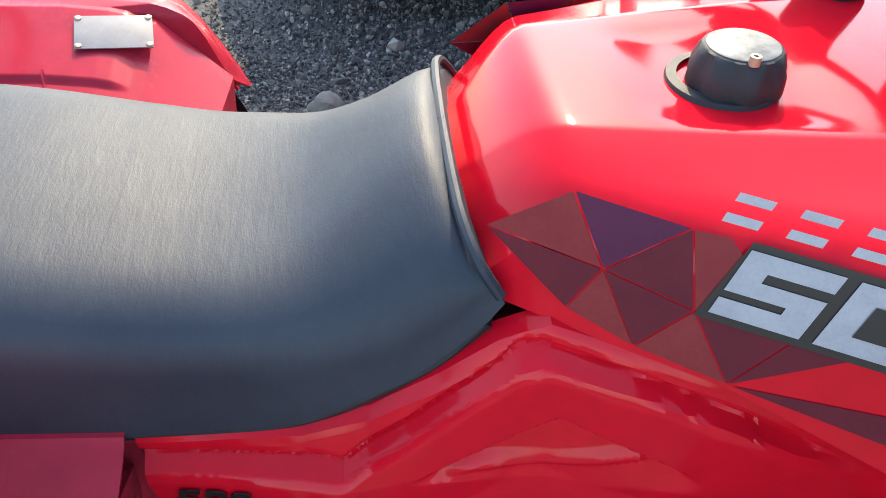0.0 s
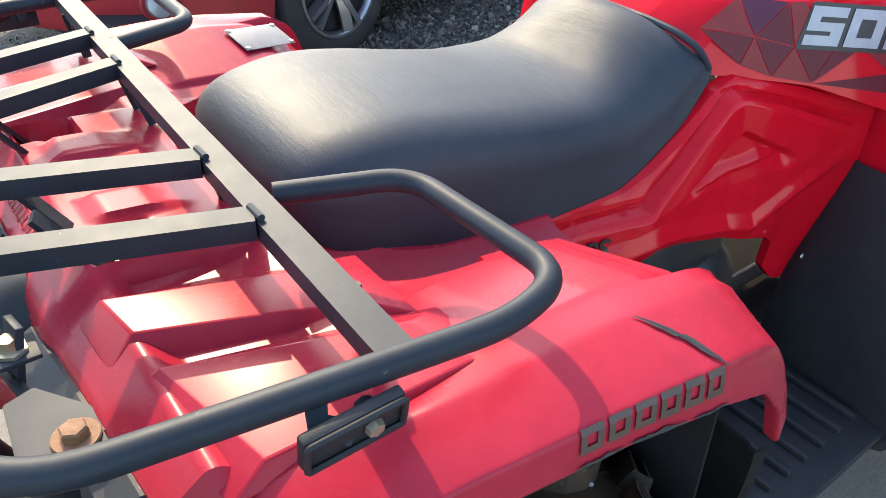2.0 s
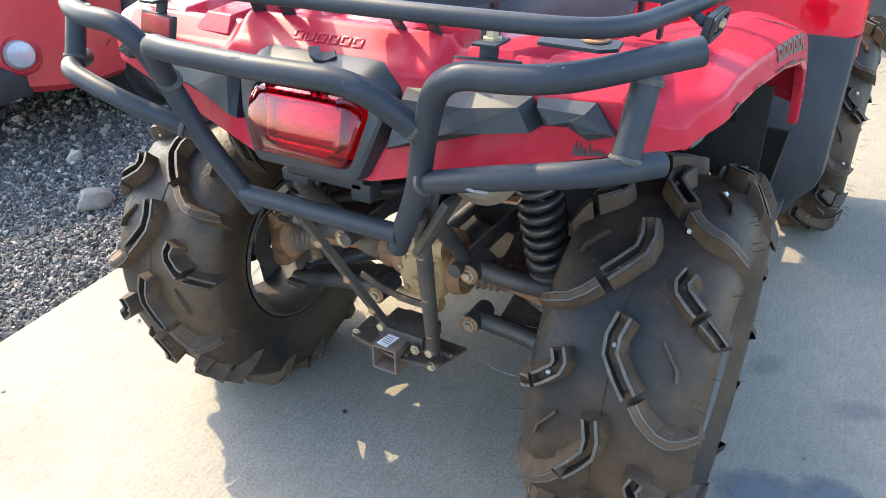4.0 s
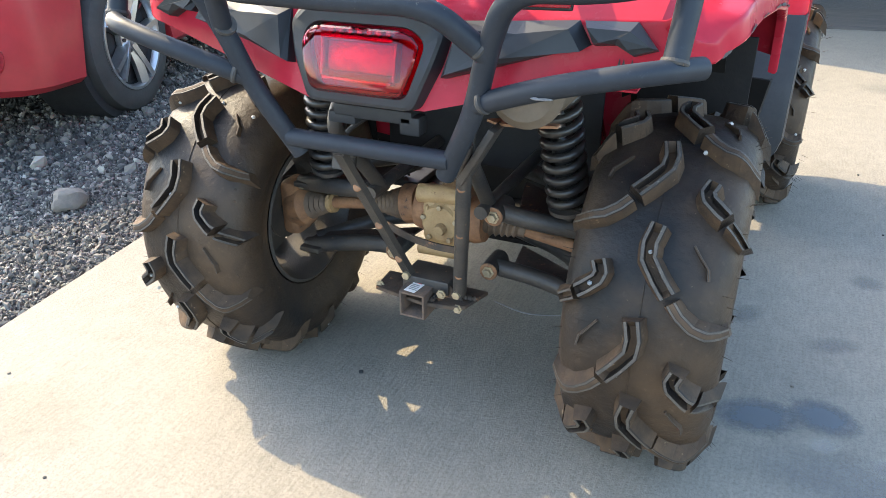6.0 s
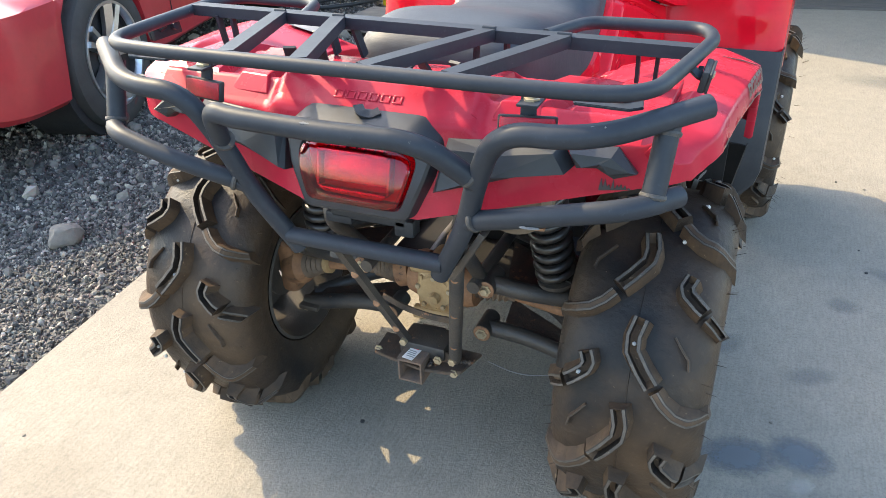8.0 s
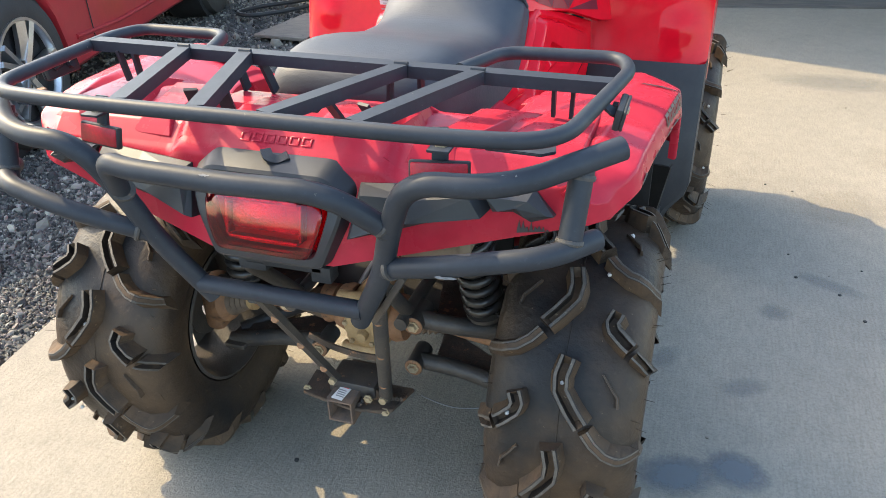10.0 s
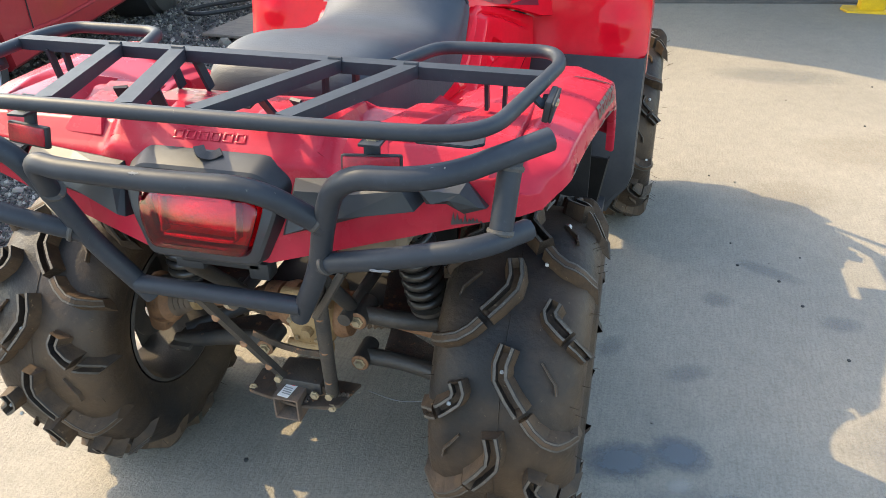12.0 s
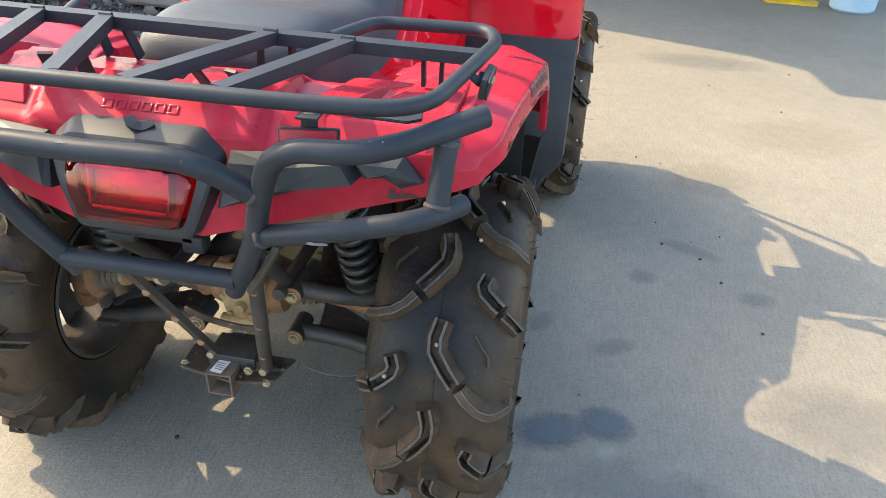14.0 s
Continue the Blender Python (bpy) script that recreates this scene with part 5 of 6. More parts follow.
for s in (-1, 1):
    axle = group_part("drive_shaft", quad, "rusty drive shaft with ribbed rubber boots")
    part("shaft", rod_bm((s * 0.07, 0.17, 0.40), (s * 0.36, 0.185, 0.345), 0.013), RUST, axle)
    part("clamp", lathe_bm([(0.012, 0), (0.021, 0.001), (0.021, 0.012), (0.012, 0.014)], 20, along((s * 0.288, 0.180, 0.357), (s * 0.25, 0.178, 0.367))), ALLOY, axle)
    for a0, a1 in (((s * 0.085, 0.171, 0.397), (s * 0.160, 0.175, 0.383)), ((s * 0.365, 0.184, 0.337), (s * 0.290, 0.180, 0.357))):
        prof = [(0.0, 0.0)]
        for k in range(13):
            prof.append(((0.040 - 0.0016 * k) * (1.0 if k % 2 else 0.80), 0.006 * k))
        part("boot", lathe_bm(prof + [(0.016, 0.085), (0, 0.085)], 24, along(a0, a1)), DUSTY_BOOT, axle)
    part("joint_cup", lathe_bm([(0, 0), (0.040, 0), (0.044, 0.012), (0.044, 0.035), (0.030, 0.05), (0, 0.05)], 24, along((s * 0.385, 0.184, 0.332), (s * 0.34, 0.182, 0.345))), RUST, axle)
    part("joint_cup", lathe_bm([(0, 0), (0.038, 0), (0.042, 0.03), (0, 0.04)], 20, along((s * 0.060, 0.17, 0.402), (s * 0.10, 0.171, 0.394))), RUST, axle)
    part("hub_carrier", box_bm(0.045, 0.07, 0.13, 0.015, pose(s * 0.385, 0.19, 0.335)), RUST, quad, "dusty steel hub carrier")
    part("brake_disc", lathe_bm([(0.03, 0.0), (0.072, 0.0), (0.072, 0.005), (0.03, 0.005)], 32, pose(s * 0.405, 0.185, 0.327, 0, s * 90, 0)), STEEL_DIRTY, quad, "dull steel brake disc")
    for z0, z1, y0, px in ((0.296, 0.250, 0.160, 0.107), (0.444, 0.405, 0.105, 0.134)):
        arm = group_part("suspension_arm", quad, "dusty black tubular suspension arm")
        part("tube", tube_bm([(s * px, y0, z0), (s * 0.20, y0 + 0.01, z0 - 0.012), (s * 0.345, 0.165, z1)], 0.018, 0.05), STEEL_DIRTY, arm)
        part("tube", tube_bm([(s * 0.10, 0.34, z0), (s * 0.22, 0.30, z0 - 0.010), (s * 0.345, 0.205, z1)], 0.017, 0.05), STEEL_DIRTY, arm)
        part("pivot", rod_bm((s * px, y0 - 0.028, z0), (s * px, y0 + 0.04, z0), 0.019), STEEL_DIRTY, arm)
        part("plate", box_bm(0.05, 0.10, 0.012, 0.003, pose(s * 0.325, 0.185, z1 + 0.004)), STEEL_DIRTY, arm)
        part("bolt", lathe_bm([(0, 0.011), (0.0075, 0.010), (0.009, 0.004), (0.013, 0.004), (0.013, 0), (0, 0)], 6, pose(s * px, y0 - 0.028, z0, 90, 0, 0)), ZINC, arm)
        part("washer", lathe_bm([(0, 0.003), (0.017, 0.002), (0.019, 0), (0, 0)], 18, pose(s * px, y0 - 0.0275, z0, 90, 0, 0)), RUST, arm)
        part("web", plate_bm([(s * (px + 0.03), y0 + 0.02), (s * 0.31, 0.168), (s * 0.31, 0.20), (s * 0.12, 0.31)], 0.005, Matrix.Translation((0, 0, z0 * 0.55 + z1 * 0.45 - 0.004))), PITTED, arm)
        part("bolt", lathe_bm([(0, 0.010), (0.008, 0.009), (0.009, 0.0), (0, 0)], 6, pose(s * 0.335, 0.15, z1, 90, 0, 0)), ZINC, arm)
    # shock absorber with its coil
    p0, p1 = Vector((s * 0.262, 0.150, 0.425)), Vector((s * 0.225, 0.090, 0.745))
    shock = part("shock_absorber", rod_bm(p0, p0.lerp(p1, 0.55), 0.020), COIL, quad, "black coil-over shock absorber")
    part("rod", rod_bm(p0.lerp(p1, 0.5), p1, 0.008), CHROME, shock)
    part("spring_seat", lathe_bm([(0, 0), (0.038, 0), (0.038, 0.008), (0, 0.012)], 20, along(p0.lerp(p1, 0.10), p1)), STEEL_DIRTY, shock)
    part("spring_seat", lathe_bm([(0, 0), (0.036, 0), (0.036, 0.010), (0, 0.012)], 20, along(p0.lerp(p1, 0.92), p1)), STEEL_DIRTY, shock)
    mm, L = along(p0.lerp(p1, 0.12), p1), (p1 - p0).length * 0.80
    coil = [mm @ Vector((0.033 * math.cos(2 * math.pi * 11 * k / 170), 0.033 * math.sin(2 * math.pi * 11 * k / 170), L * k / 170)) for k in range(171)]
    part("coil", tube_bm(coil, 0.0082, 0, n=8), COIL, shock, angle=80)
    # frame rails
    part("frame_rail", tube_bm([(s * 0.115, 0.10, 0.46), (s * 0.120, 0.02, 0.55), (s * 0.125, -0.05, 0.62), (s * 0.125, 0.05, 0.70), (s * 0.14, 0.45, 0.72)], 0.014, 0.05), STEEL_DIRTY, quad, "dusty black frame tube")
    part("frame_rail", tube_bm([(s * 0.115, 0.36, 0.290), (s * 0.12, 0.45, 0.30), (s * 0.13, 1.30, 0.30)], 0.016, 0.05), STEEL_DIRTY, quad, "dusty black frame tube")
    part("frame_rail", tube_bm([(s * 0.115, 0.06, 0.455), (s * 0.12, 0.40, 0.46), (s * 0.13, 0.60, 0.44)], 0.013, 0.05), STEEL_DIRTY, quad, "dusty black frame tube")

# muffler above the right-hand axle
muffler = part("muffler", lathe_bm([(0, 0), (0.045, 0.0), (0.058, 0.012), (0.056, 0.05), (0.056, 0.17), (0.05, 0.19), (0, 0.19)], 32, along((0.240, -0.100, 0.733), (0.22, 0.40, 0.70))), mat("scorched_steel", (0.15, 0.12, 0.09), 0.65, 0.2, second=(0.09, 0.07, 0.05), scale=16, bump=0.0006, bump_scale=120), quad, "scorched steel muffler")
part("strap", tube_bm([(0.165, -0.02, 0.66), (0.20, -0.06, 0.668), (0.28, -0.05, 0.672)], 0, 0.02, flat=(0.022, 0.004)), RUST, muffler)
part("bulkhead", box_bm(0.50, 0.01, 0.26, 0.002, pose(0, 0.400, 0.545)), BLACK_PLASTIC, quad, "black plastic bulkhead under the saddle")
part("bracket", box_bm(0.012, 0.05, 0.11, 0.003, pose(0.165, -0.075, 0.62, 0, 30, 0)), STEEL_DIRTY, quad)

# battery box and inner guards that close the body from below
part("inner_guard", box_bm(0.26, 0.56, 0.05, 0.02, pose(0, 0.34, 0.715)), BLACK_PLASTIC, quad, "black plastic inner guard")
for s in (-1, 1):
    rows = []
    for k in np.linspace(0, 1, 16):
        a = math.pi * (0.06 + 0.80 * k)
        rows.append([(s * x, 0.205 - 0.385 * math.cos(a) * 0.82, 0.36 + 0.43 * math.sin(a)) for x in (0.290, 0.33, 0.40, 0.47)])
    part("rear_liner", box_bm(0.21, 0.006, 0.37, 0.002, pose(s * 0.415, 0.432, 0.553, 4, 0, 0)), MATT_LINER, quad, "black plastic liner behind the wheel")
    part("wheel_arch_liner", thick(grid_bm(rows[7:]), 0.004), MATT_LINER, quad, "black plastic wheel arch liner")

# tow hitch
hitch = part("tow_hitch", box_bm(0.10, 0.07, 0.030, 0.004, pose(0.01, 0.075, 0.290)), STEEL_DIRTY, quad, "rusty square tow hitch receiver on black struts")
b = bmesh.new()
o, i = 0.027, 0.0215
rings = []
for y, h in ((0.002, o), (0.0, o - 0.001), (0.0, i + 0.001), (0.002, i), (0.13, i)):
    rings.append([(-h, y, 0.263 - h), (h, y, 0.263 - h), (h, y, 0.263 + h), (-h, y, 0.263 + h)])
rings.insert(0, [(-o, 0.13, 0.263 - o), (o, 0.13, 0.263 - o), (o, 0.13, 0.263 + o), (-o, 0.13, 0.263 + o)])
part("receiver", grid_bm(rings, closed=True), mat("dark_rust", (0.15, 0.090, 0.056), 0.8, second=(0.055, 0.045, 0.040), scale=40, bump=0.0008, bump_scale=180), hitch, "rusty square receiver tube", angle=30)
part("inner_stop", box_bm(0.043, 0.004, 0.043, 0, pose(0, 0.128, 0.263)), STEEL_DIRTY, hitch)
part("collar", box_bm(0.062, 0.05, 0.062, 0.004, pose(0, 0.075, 0.263)), STEEL_DIRTY, hitch)
label = part("warning_label", box_bm(0.024, 0.050, 0.0008, 0, pose(-0.004, 0.030, 0.2908, 0, 0, -8)), mat("white_label", (0.72, 0.70, 0.68), 0.4, second=(0.6, 0.58, 0.56), scale=80), hitch, "white and red warning label")
part("red_stripe", box_bm(0.024, 0.016, 0.0008, 0, pose(-0.0065, 0.048, 0.2914, 0, 0, -8)), mat("label_red", (0.55, 0.03, 0.03), 0.4), label)
for k in range(4):
    part("text_bar", box_bm(0.018, 0.0025, 0.0006, 0, pose(-0.004 - 0.0006 * k, 0.014 + k * 0.006, 0.2914, 0, 0, -8)), mat("label_grey", (0.25, 0.25, 0.25), 0.5), label)
for s, p, q in ((-1, (-0.072, -0.105, 0.598), (-0.030, 0.055, 0.300)), (1, (0.148, -0.095, 0.640), (0.084, 0.040, 0.290))):
    part("strut", tube_bm([p, q], 0, 0, flat=(0.024, 0.012)) if s < 0 else rod_bm(p, q, 0.013), STEEL_DIRTY, hitch)
    for k in (0.25, 0.55, 0.85):
        c = Vector(p).lerp(Vector(q), k)
        part("rust_patch", lathe_bm([(0, 0.0135), (0.006, 0.0132), (0.008, 0.0115), (0, 0.011)], 9, along(c, c + Vector((0.1, -1, 0.35)))), RUST, hitch)
    part("bolt", lathe_bm([(0, 0.010), (0.008, 0.009), (0.009, 0), (0, 0)], 6, pose(q[0], q[1] - 0.012, q[2] + 0.004, 90, 0, 0)), ZINC, hitch)
part("plate", plate_bm([(-0.095, 0.03), (-0.03, 0.018), (0.02, 0.010), (0.075, 0.018), (0.10, 0.03), (0.12, 0.10), (-0.10, 0.10)], 0.008, Matrix.Translation((0, 0, 0.262)), bevel=0.001), PITTED, hitch, "pitted black plate with rust along its edge")
for p, q in (((-0.033, 0.024, 0.271), (-0.033, 0.095, 0.271)), ((0.033, 0.024, 0.271), (0.033, 0.095, 0.271)), ((0.036, 0.050, 0.272), (0.108, 0.060, 0.272))):
    p, q = Vector(p), Vector(q)
    bead = bmesh.new()
    for k in range(9):
        c = p.lerp(q, k / 8)
        g = bmesh.new()
        bmesh.ops.create_icosphere(g, subdivisions=1, radius=0.0062)
        joined(bead, g, pose(c.x, c.y, c.z, 0, 0, 40 * k))
    part("weld", bead, PITTED, hitch)
part("gusset", plate_bm([(0.0, 0.0), (0.050, 0.0), (0.046, 0.012), (0.006, 0.040)], 0.006, pose(0.038, 0.052, 0.268, 90, 0, 0), bevel=0.001), PITTED, hitch)
for x, y, z in ((-0.09, 0.042, 0.268), (0.085, 0.028, 0.262), (0.05, 0.03, 0.285)):
    part("bolt", lathe_bm([(0, 0.008), (0.006, 0.007), (0.007, 0.003), (0.010, 0.003), (0.010, 0), (0, 0)], 6, pose(x, y, z, 90, 0, 0)), ZINC, hitch)
part("tab", plate_bm([(-0.024, -0.016), (0.024, -0.016), (0.024, 0.016), (-0.024, 0.016)], 0.004, pose(-0.082, -0.075, 0.572, 75, 0, 0), bevel=0.002), STEEL_DIRTY, bumper)
part("tab", box_bm(0.012, 0.018, 0.05, 0.003, pose(0.140, -0.105, 0.648, 20, 20, 0)), RUST, bumper)
for z in (0.636, 0.662):
    part("bolt", lathe_bm([(0, 0.010), (0.008, 0.009), (0.009, 0), (0, 0)], 6, pose(0.148, -0.116 + (z - 0.636) * 0.3, z, 90, 0, 20)), RUST, bumper)
# cables and hoses
part("strap", tube_bm([(-0.075, 0.050, 0.402), (-0.03, 0.046, 0.386), (0.03, 0.046, 0.376), (0.075, 0.052, 0.374)], 0, 0.03, flat=(0.004, 0.014)), PITTED, quad, "dirty black strap hung across the differential")
part("brake_hose", tube_bm([(-0.09, 0.10, 0.62), (-0.16, 0.05, 0.58), (-0.20, 0.10, 0.50), (-0.30, 0.15, 0.44)], 0.005, 0.05, n=8), BLACK_PLASTIC, quad, "black rubber hose")
part("wire", tube_bm([(0.13, 0.11, 0.245), (0.20, 0.10, 0.236), (0.33, 0.13, 0.25)], 0.0012, 0.05, n=5), mat("grey_wire", (0.12, 0.12, 0.12), 0.5), quad)

# ---- parked car ----
CAR_PAINT = mat("car_red", (0.42, 0.026, 0.036), 0.34, second=(0.36, 0.026, 0.034), scale=3, coat=0.3, spots=(0.28, 0.06, 0.06), spot_scale=12, spot_at=0.70)
CAR_X = -2.20
car = new("parked_car")
tagged(car, "dusty red parked saloon car with alloy wheels on gravel", "car")


def car_rows():
    """Half sections of the body from its nose (y = 0.25) to its tail."""
    rows = []
    for y in np.linspace(0.30, 4.75, 70):
        e = smooth01((y - 0.28) / 0.55) ** 0.5 * smooth01((4.85 - y) / 0.4) ** 0.5
        w = 0.36 + 0.50 * e
        hood = interp(y, [0.3, 0.5, 1.2, 1.9, 2.6, 3.8, 4.4, 4.75], [0.47, 0.55, 0.70, 0.86, 1.34, 1.34, 1.0, 0.95])
        low = interp(y, [0.3, 0.7, 1.0, 4.0, 4.75], [0.30, 0.23, 0.21, 0.21, 0.30])
        arch = 0.0
        for yc in (1.38, 3.98):
            d = abs(y - yc)
            if d < 0.365:
                arch = max(arch, math.sqrt(0.365 ** 2 - d * d) + 0.32)
        lo = max(low, arch)
        hood = max(hood, lo + 0.08)
        belt = min(hood - 0.05, 0.90)
        pts = [(w - 0.10, lo), (w - 0.03, lo + 0.005), (w, lo + 0.03), (w + 0.004, max(lo + 0.04, 0.52)), (w - 0.005, max(lo + 0.05, 0.62)), (w - 0.03, max(lo + 0.06, belt - 0.06)), (w - 0.08, max(lo + 0.07, belt)), (w * 0.74 - 0.02, hood - 0.02), (w * 0.5, hood), (0, hood + 0.01)]
        rows.append([(x, y, z) for x, z in pts] + [(-x, y, z) for x, z in pts[-2::-1]])
    return rows


R_ = pose(CAR_X - 0.57, -0.066, -0.035) @ pose(0, 0, 0, 0, 0, 16) @ Matrix.Diagonal((1.06, 1.06, 1.06, 1))
b = grid_bm(car_rows())
bmesh.ops.transform(b, matrix=R_, verts=b.verts)
body = part("body", b, CAR_PAINT, car, "dusty red car body", angle=35)
part("underside", box_bm(1.50, 4.2, 0.12, 0.03, R_ @ pose(0, 2.5, 0.30)), BLACK_PLASTIC, car)
for yc in (1.38, 3.98):
    for s in (-1, 1):
        part("wheel_well", lathe_bm([(0.0, 0), (0.37, 0), (0.37, 0.25), (0.0, 0.25)], 32, R_ @ pose(s * 0.58, yc, 0.33, 0, s * 90, 0)), BLACK_PLASTIC, car)
        W = R_ @ pose(s * 0.775, yc, 0.325, 0, s * 90, 0)
        wh = group_part("wheel", car)
        prof = [(0.225, -0.11), (0.245, -0.112), (0.29, -0.112), (0.318, -0.10), (0.327, -0.06), (0.327, 0.06), (0.318, 0.095), (0.29, 0.108), (0.245, 0.108), (0.225, 0.100)]
        part("tyre", lathe_bm(prof, 48, W), mat("car_tyre", (0.03, 0.03, 0.03), 0.75, second=(0.05, 0.048, 0.045), scale=9, bump=0.001, bump_scale=90), wh, "dusty black car tyre")
        part("rim", lathe_bm([(0.232, 0.105), (0.226, 0.108), (0.216, 0.100), (0.205, 0.06), (0.20, -0.05), (0.0, -0.05)], 40, W), mat("dark_barrel", (0.06, 0.06, 0.06), 0.5, 0.5), wh)
        part("rim_edge", lathe_bm([(0.232, 0.100), (0.230, 0.109), (0.218, 0.109), (0.210, 0.095), (0.206, 0.08)], 40, W), CHROME, wh)
        for k in range(5):
            a = 72 * k + 20
            for off in (-9, 9):
                part("spoke", tube_bm([W @ (pose(0, 0, 0, 0, 0, a + off * 0.3) @ Vector((0.03, 0, 0.075))), W @ (pose(0, 0, 0, 0, 0, a + off * 0.8) @ Vector((0.12, 0, 0.088))), W @ (pose(0, 0, 0, 0, 0, a + off) @ Vector((0.216, 0, 0.095)))], 0, 0.02, flat=(0.052, 0.026)), CHROME, wh)
            part("wheel_nut", lathe_bm([(0, 0.018), (0.009, 0.016), (0.010, 0), (0, 0)], 6, W @ pose(0, 0, 0, 0, 0, a + 36) @ pose(0.055, 0, 0.080)), STEEL_DIRTY, wh)
        part("hub", lathe_bm([(0, 0.105), (0.028, 0.103), (0.034, 0.095), (0.07, 0.085), (0.075, 0.06), (0, 0.06)], 24, W), CHROME, wh)
for s in (-1, 1):
    fog = part("fog_lamp", lathe_bm([(0, 0.03), (0.045, 0.026), (0.055, 0.0), (0.06, -0.02), (0, -0.02)], 28, R_ @ pose(s * 0.752, 0.590, 0.397, 78, 0, s * 55)), mat("lamp_glass", (0.30, 0.31, 0.33), 0.15, 0.2), car, "round clear fog lamp")
    part("ring", lathe_bm([(0.055, 0.0), (0.066, 0.012), (0.074, 0.0), (0.07, -0.02)], 28, R_ @ pose(s * 0.752, 0.590, 0.397, 78, 0, s * 55)), CAR_PAINT, fog)
    for z in (0.38, 0.48):
        part("scoop", tube_bm([R_ @ Vector((s * 0.835, 0.86, z)), R_ @ Vector((s * 0.846, 0.93, z + 0.012)), R_ @ Vector((s * 0.853, 0.99, z + 0.03))], 0.010, 0.03, n=6), CAR_PAINT, car)
    part("door_line", tube_bm([R_ @ Vector((s * 0.867, 2.02, z)) for z in (0.30, 0.55, 0.72)], 0.003, 0.02, n=5), BLACK_PLASTIC, car)
    part("sill_moulding", tube_bm([R_ @ Vector((s * 0.862, y, z)) for y, z in ((1.85, 0.36), (2.3, 0.33), (3.5, 0.33))], 0.014, 0.05, n=8), CAR_PAINT, car)
    part("side_window", tube_bm([R_ @ Vector((s * 0.735, 2.0, 1.02)), R_ @ Vector((s * 0.735, 3.7, 1.05))], 0, 0, flat=(0.02, 0.25)), mat("dark_glass", (0.01, 0.011, 0.012), 0.05), car)

# ---- gravel ----
def stones(name, n, seed, area, size, z=-0.035):
    rnd = random.Random(seed)
    base = []
    for k in range(6):
        bb = bmesh.new()
        bmesh.ops.create_icosphere(bb, subdivisions=1, radius=1.0)
        for v in bb.verts:
            v.co *= rnd.uniform(0.55, 1.25)
        base.append(([v.co.copy() for v in bb.verts], [tuple(v.index for v in f.verts) for f in bb.faces]))
        bb.free()
    vs, fs = [], []
    for _ in range(n):
        x, y = area(rnd)
        co, fa = rnd.choice(base)
        r = size * rnd.lognormvariate(0, 0.38)
        m = Euler((rnd.uniform(0, 6), rnd.uniform(0, 6), rnd.uniform(0, 6))).to_matrix() @ Matrix.Diagonal((1, rnd.uniform(0.6, 1), rnd.uniform(0.4, 0.75)))
        off = len(vs)
        o = Vector((x, y, z + r * rnd.uniform(-0.05, 0.55)))
        vs += [o + (m @ c) * r for c in co]
        fs += [tuple(off + i for i in f) for f in fa]
    me = mesh(name, vs, fs, GRAVEL_STONE)
    return tagged(put(name, me), "loose grey and brown crushed gravel", "gravel", kind="stuff")


GRAVEL_STONE = bpy.data.materials.new("gravel_stones")
GRAVEL_STONE.use_nodes = True
nt = GRAVEL_STONE.node_tree
geo, rmp, bs = nt.nodes.new("ShaderNodeNewGeometry"), nt.nodes.new("ShaderNodeValToRGB"), nt.nodes["Principled BSDF"]
rmp.color_ramp.elements[0].color, rmp.color_ramp.elements[1].color = (0.038, 0.036, 0.034, 1), (0.48, 0.43, 0.36, 1)
e = rmp.color_ramp.elements.new(0.55)
e.color = (0.140, 0.128, 0.113, 1)
e = rmp.color_ramp.elements.new(0.85)
e.color = (0.27, 0.24, 0.20, 1)
nz, mx = nt.nodes.new("ShaderNodeTexNoise"), nt.nodes.new("ShaderNodeMix")
nz.inputs["Scale"].default_value = 90
mx.data_type, mx.blend_type = "RGBA", "MULTIPLY"
mx.inputs["Factor"].default_value = 0.5
nt.links.new(geo.outputs["Random Per Island"], rmp.inputs["Fac"])
nt.links.new(rmp.outputs["Color"], mx.inputs["A"]), nt.links.new(nz.outputs["Color"], mx.inputs["B"])
nt.links.new(mx.outputs["Result"], bs.inputs["Base Color"])
bs.inputs["Roughness"].default_value = 0.85


def near_gravel(r):
    y = r.uniform(-0.9, 2.6)
    return EDGE(y) - abs(r.gauss(0, 0.75)) - 0.01 + (0.03 if r.random() < 0.05 else 0), y


stones("gravel", 60000, 5, near_gravel, 0.0062)
stones("gravel", 16000, 6, lambda r: ((lambda y: (EDGE(y) - 0.02 - r.random() ** 0.8 * 2.6, y))(r.uniform(0.6, 5.6))), 0.012)
stones("gravel", 500, 7, lambda r: (r.uniform(-3.4, -1.3), r.uniform(-0.5, 5.0)), 0.019)

# a lone rock and a few scattered lumps
def rock(x, y, z, sx, sy, sz, seed, label="pale angular lump of rock on the gravel"):
    bb = bmesh.new()
    bmesh.ops.create_icosphere(bb, subdivisions=3, radius=1.0)
    for v in bb.verts:
        c = v.co
        k = 1 + 0.35 * noise.noise(c * 1.1 + Vector((seed, 0, 0))) + 0.10 * noise.noise(c * 4 + Vector((seed, 3, 0)))
        v.co = Vector((c.x * sx, c.y * sy, max(c.z, -0.5) * sz)) * k
    return tagged(part("rock", bb, STONE, None, smooth=True, angle=25, m=pose(x, y, z, 0, 0, seed * 40)), label, "rock")


rock(-1.60, 0.535, 0.0, 0.062, 0.045, 0.045, 2)
rock(-1.32, 1.02, -0.02, 0.035, 0.03, 0.03, 4)
rock(-1.95, 0.15, -0.02, 0.03, 0.025, 0.02, 6)

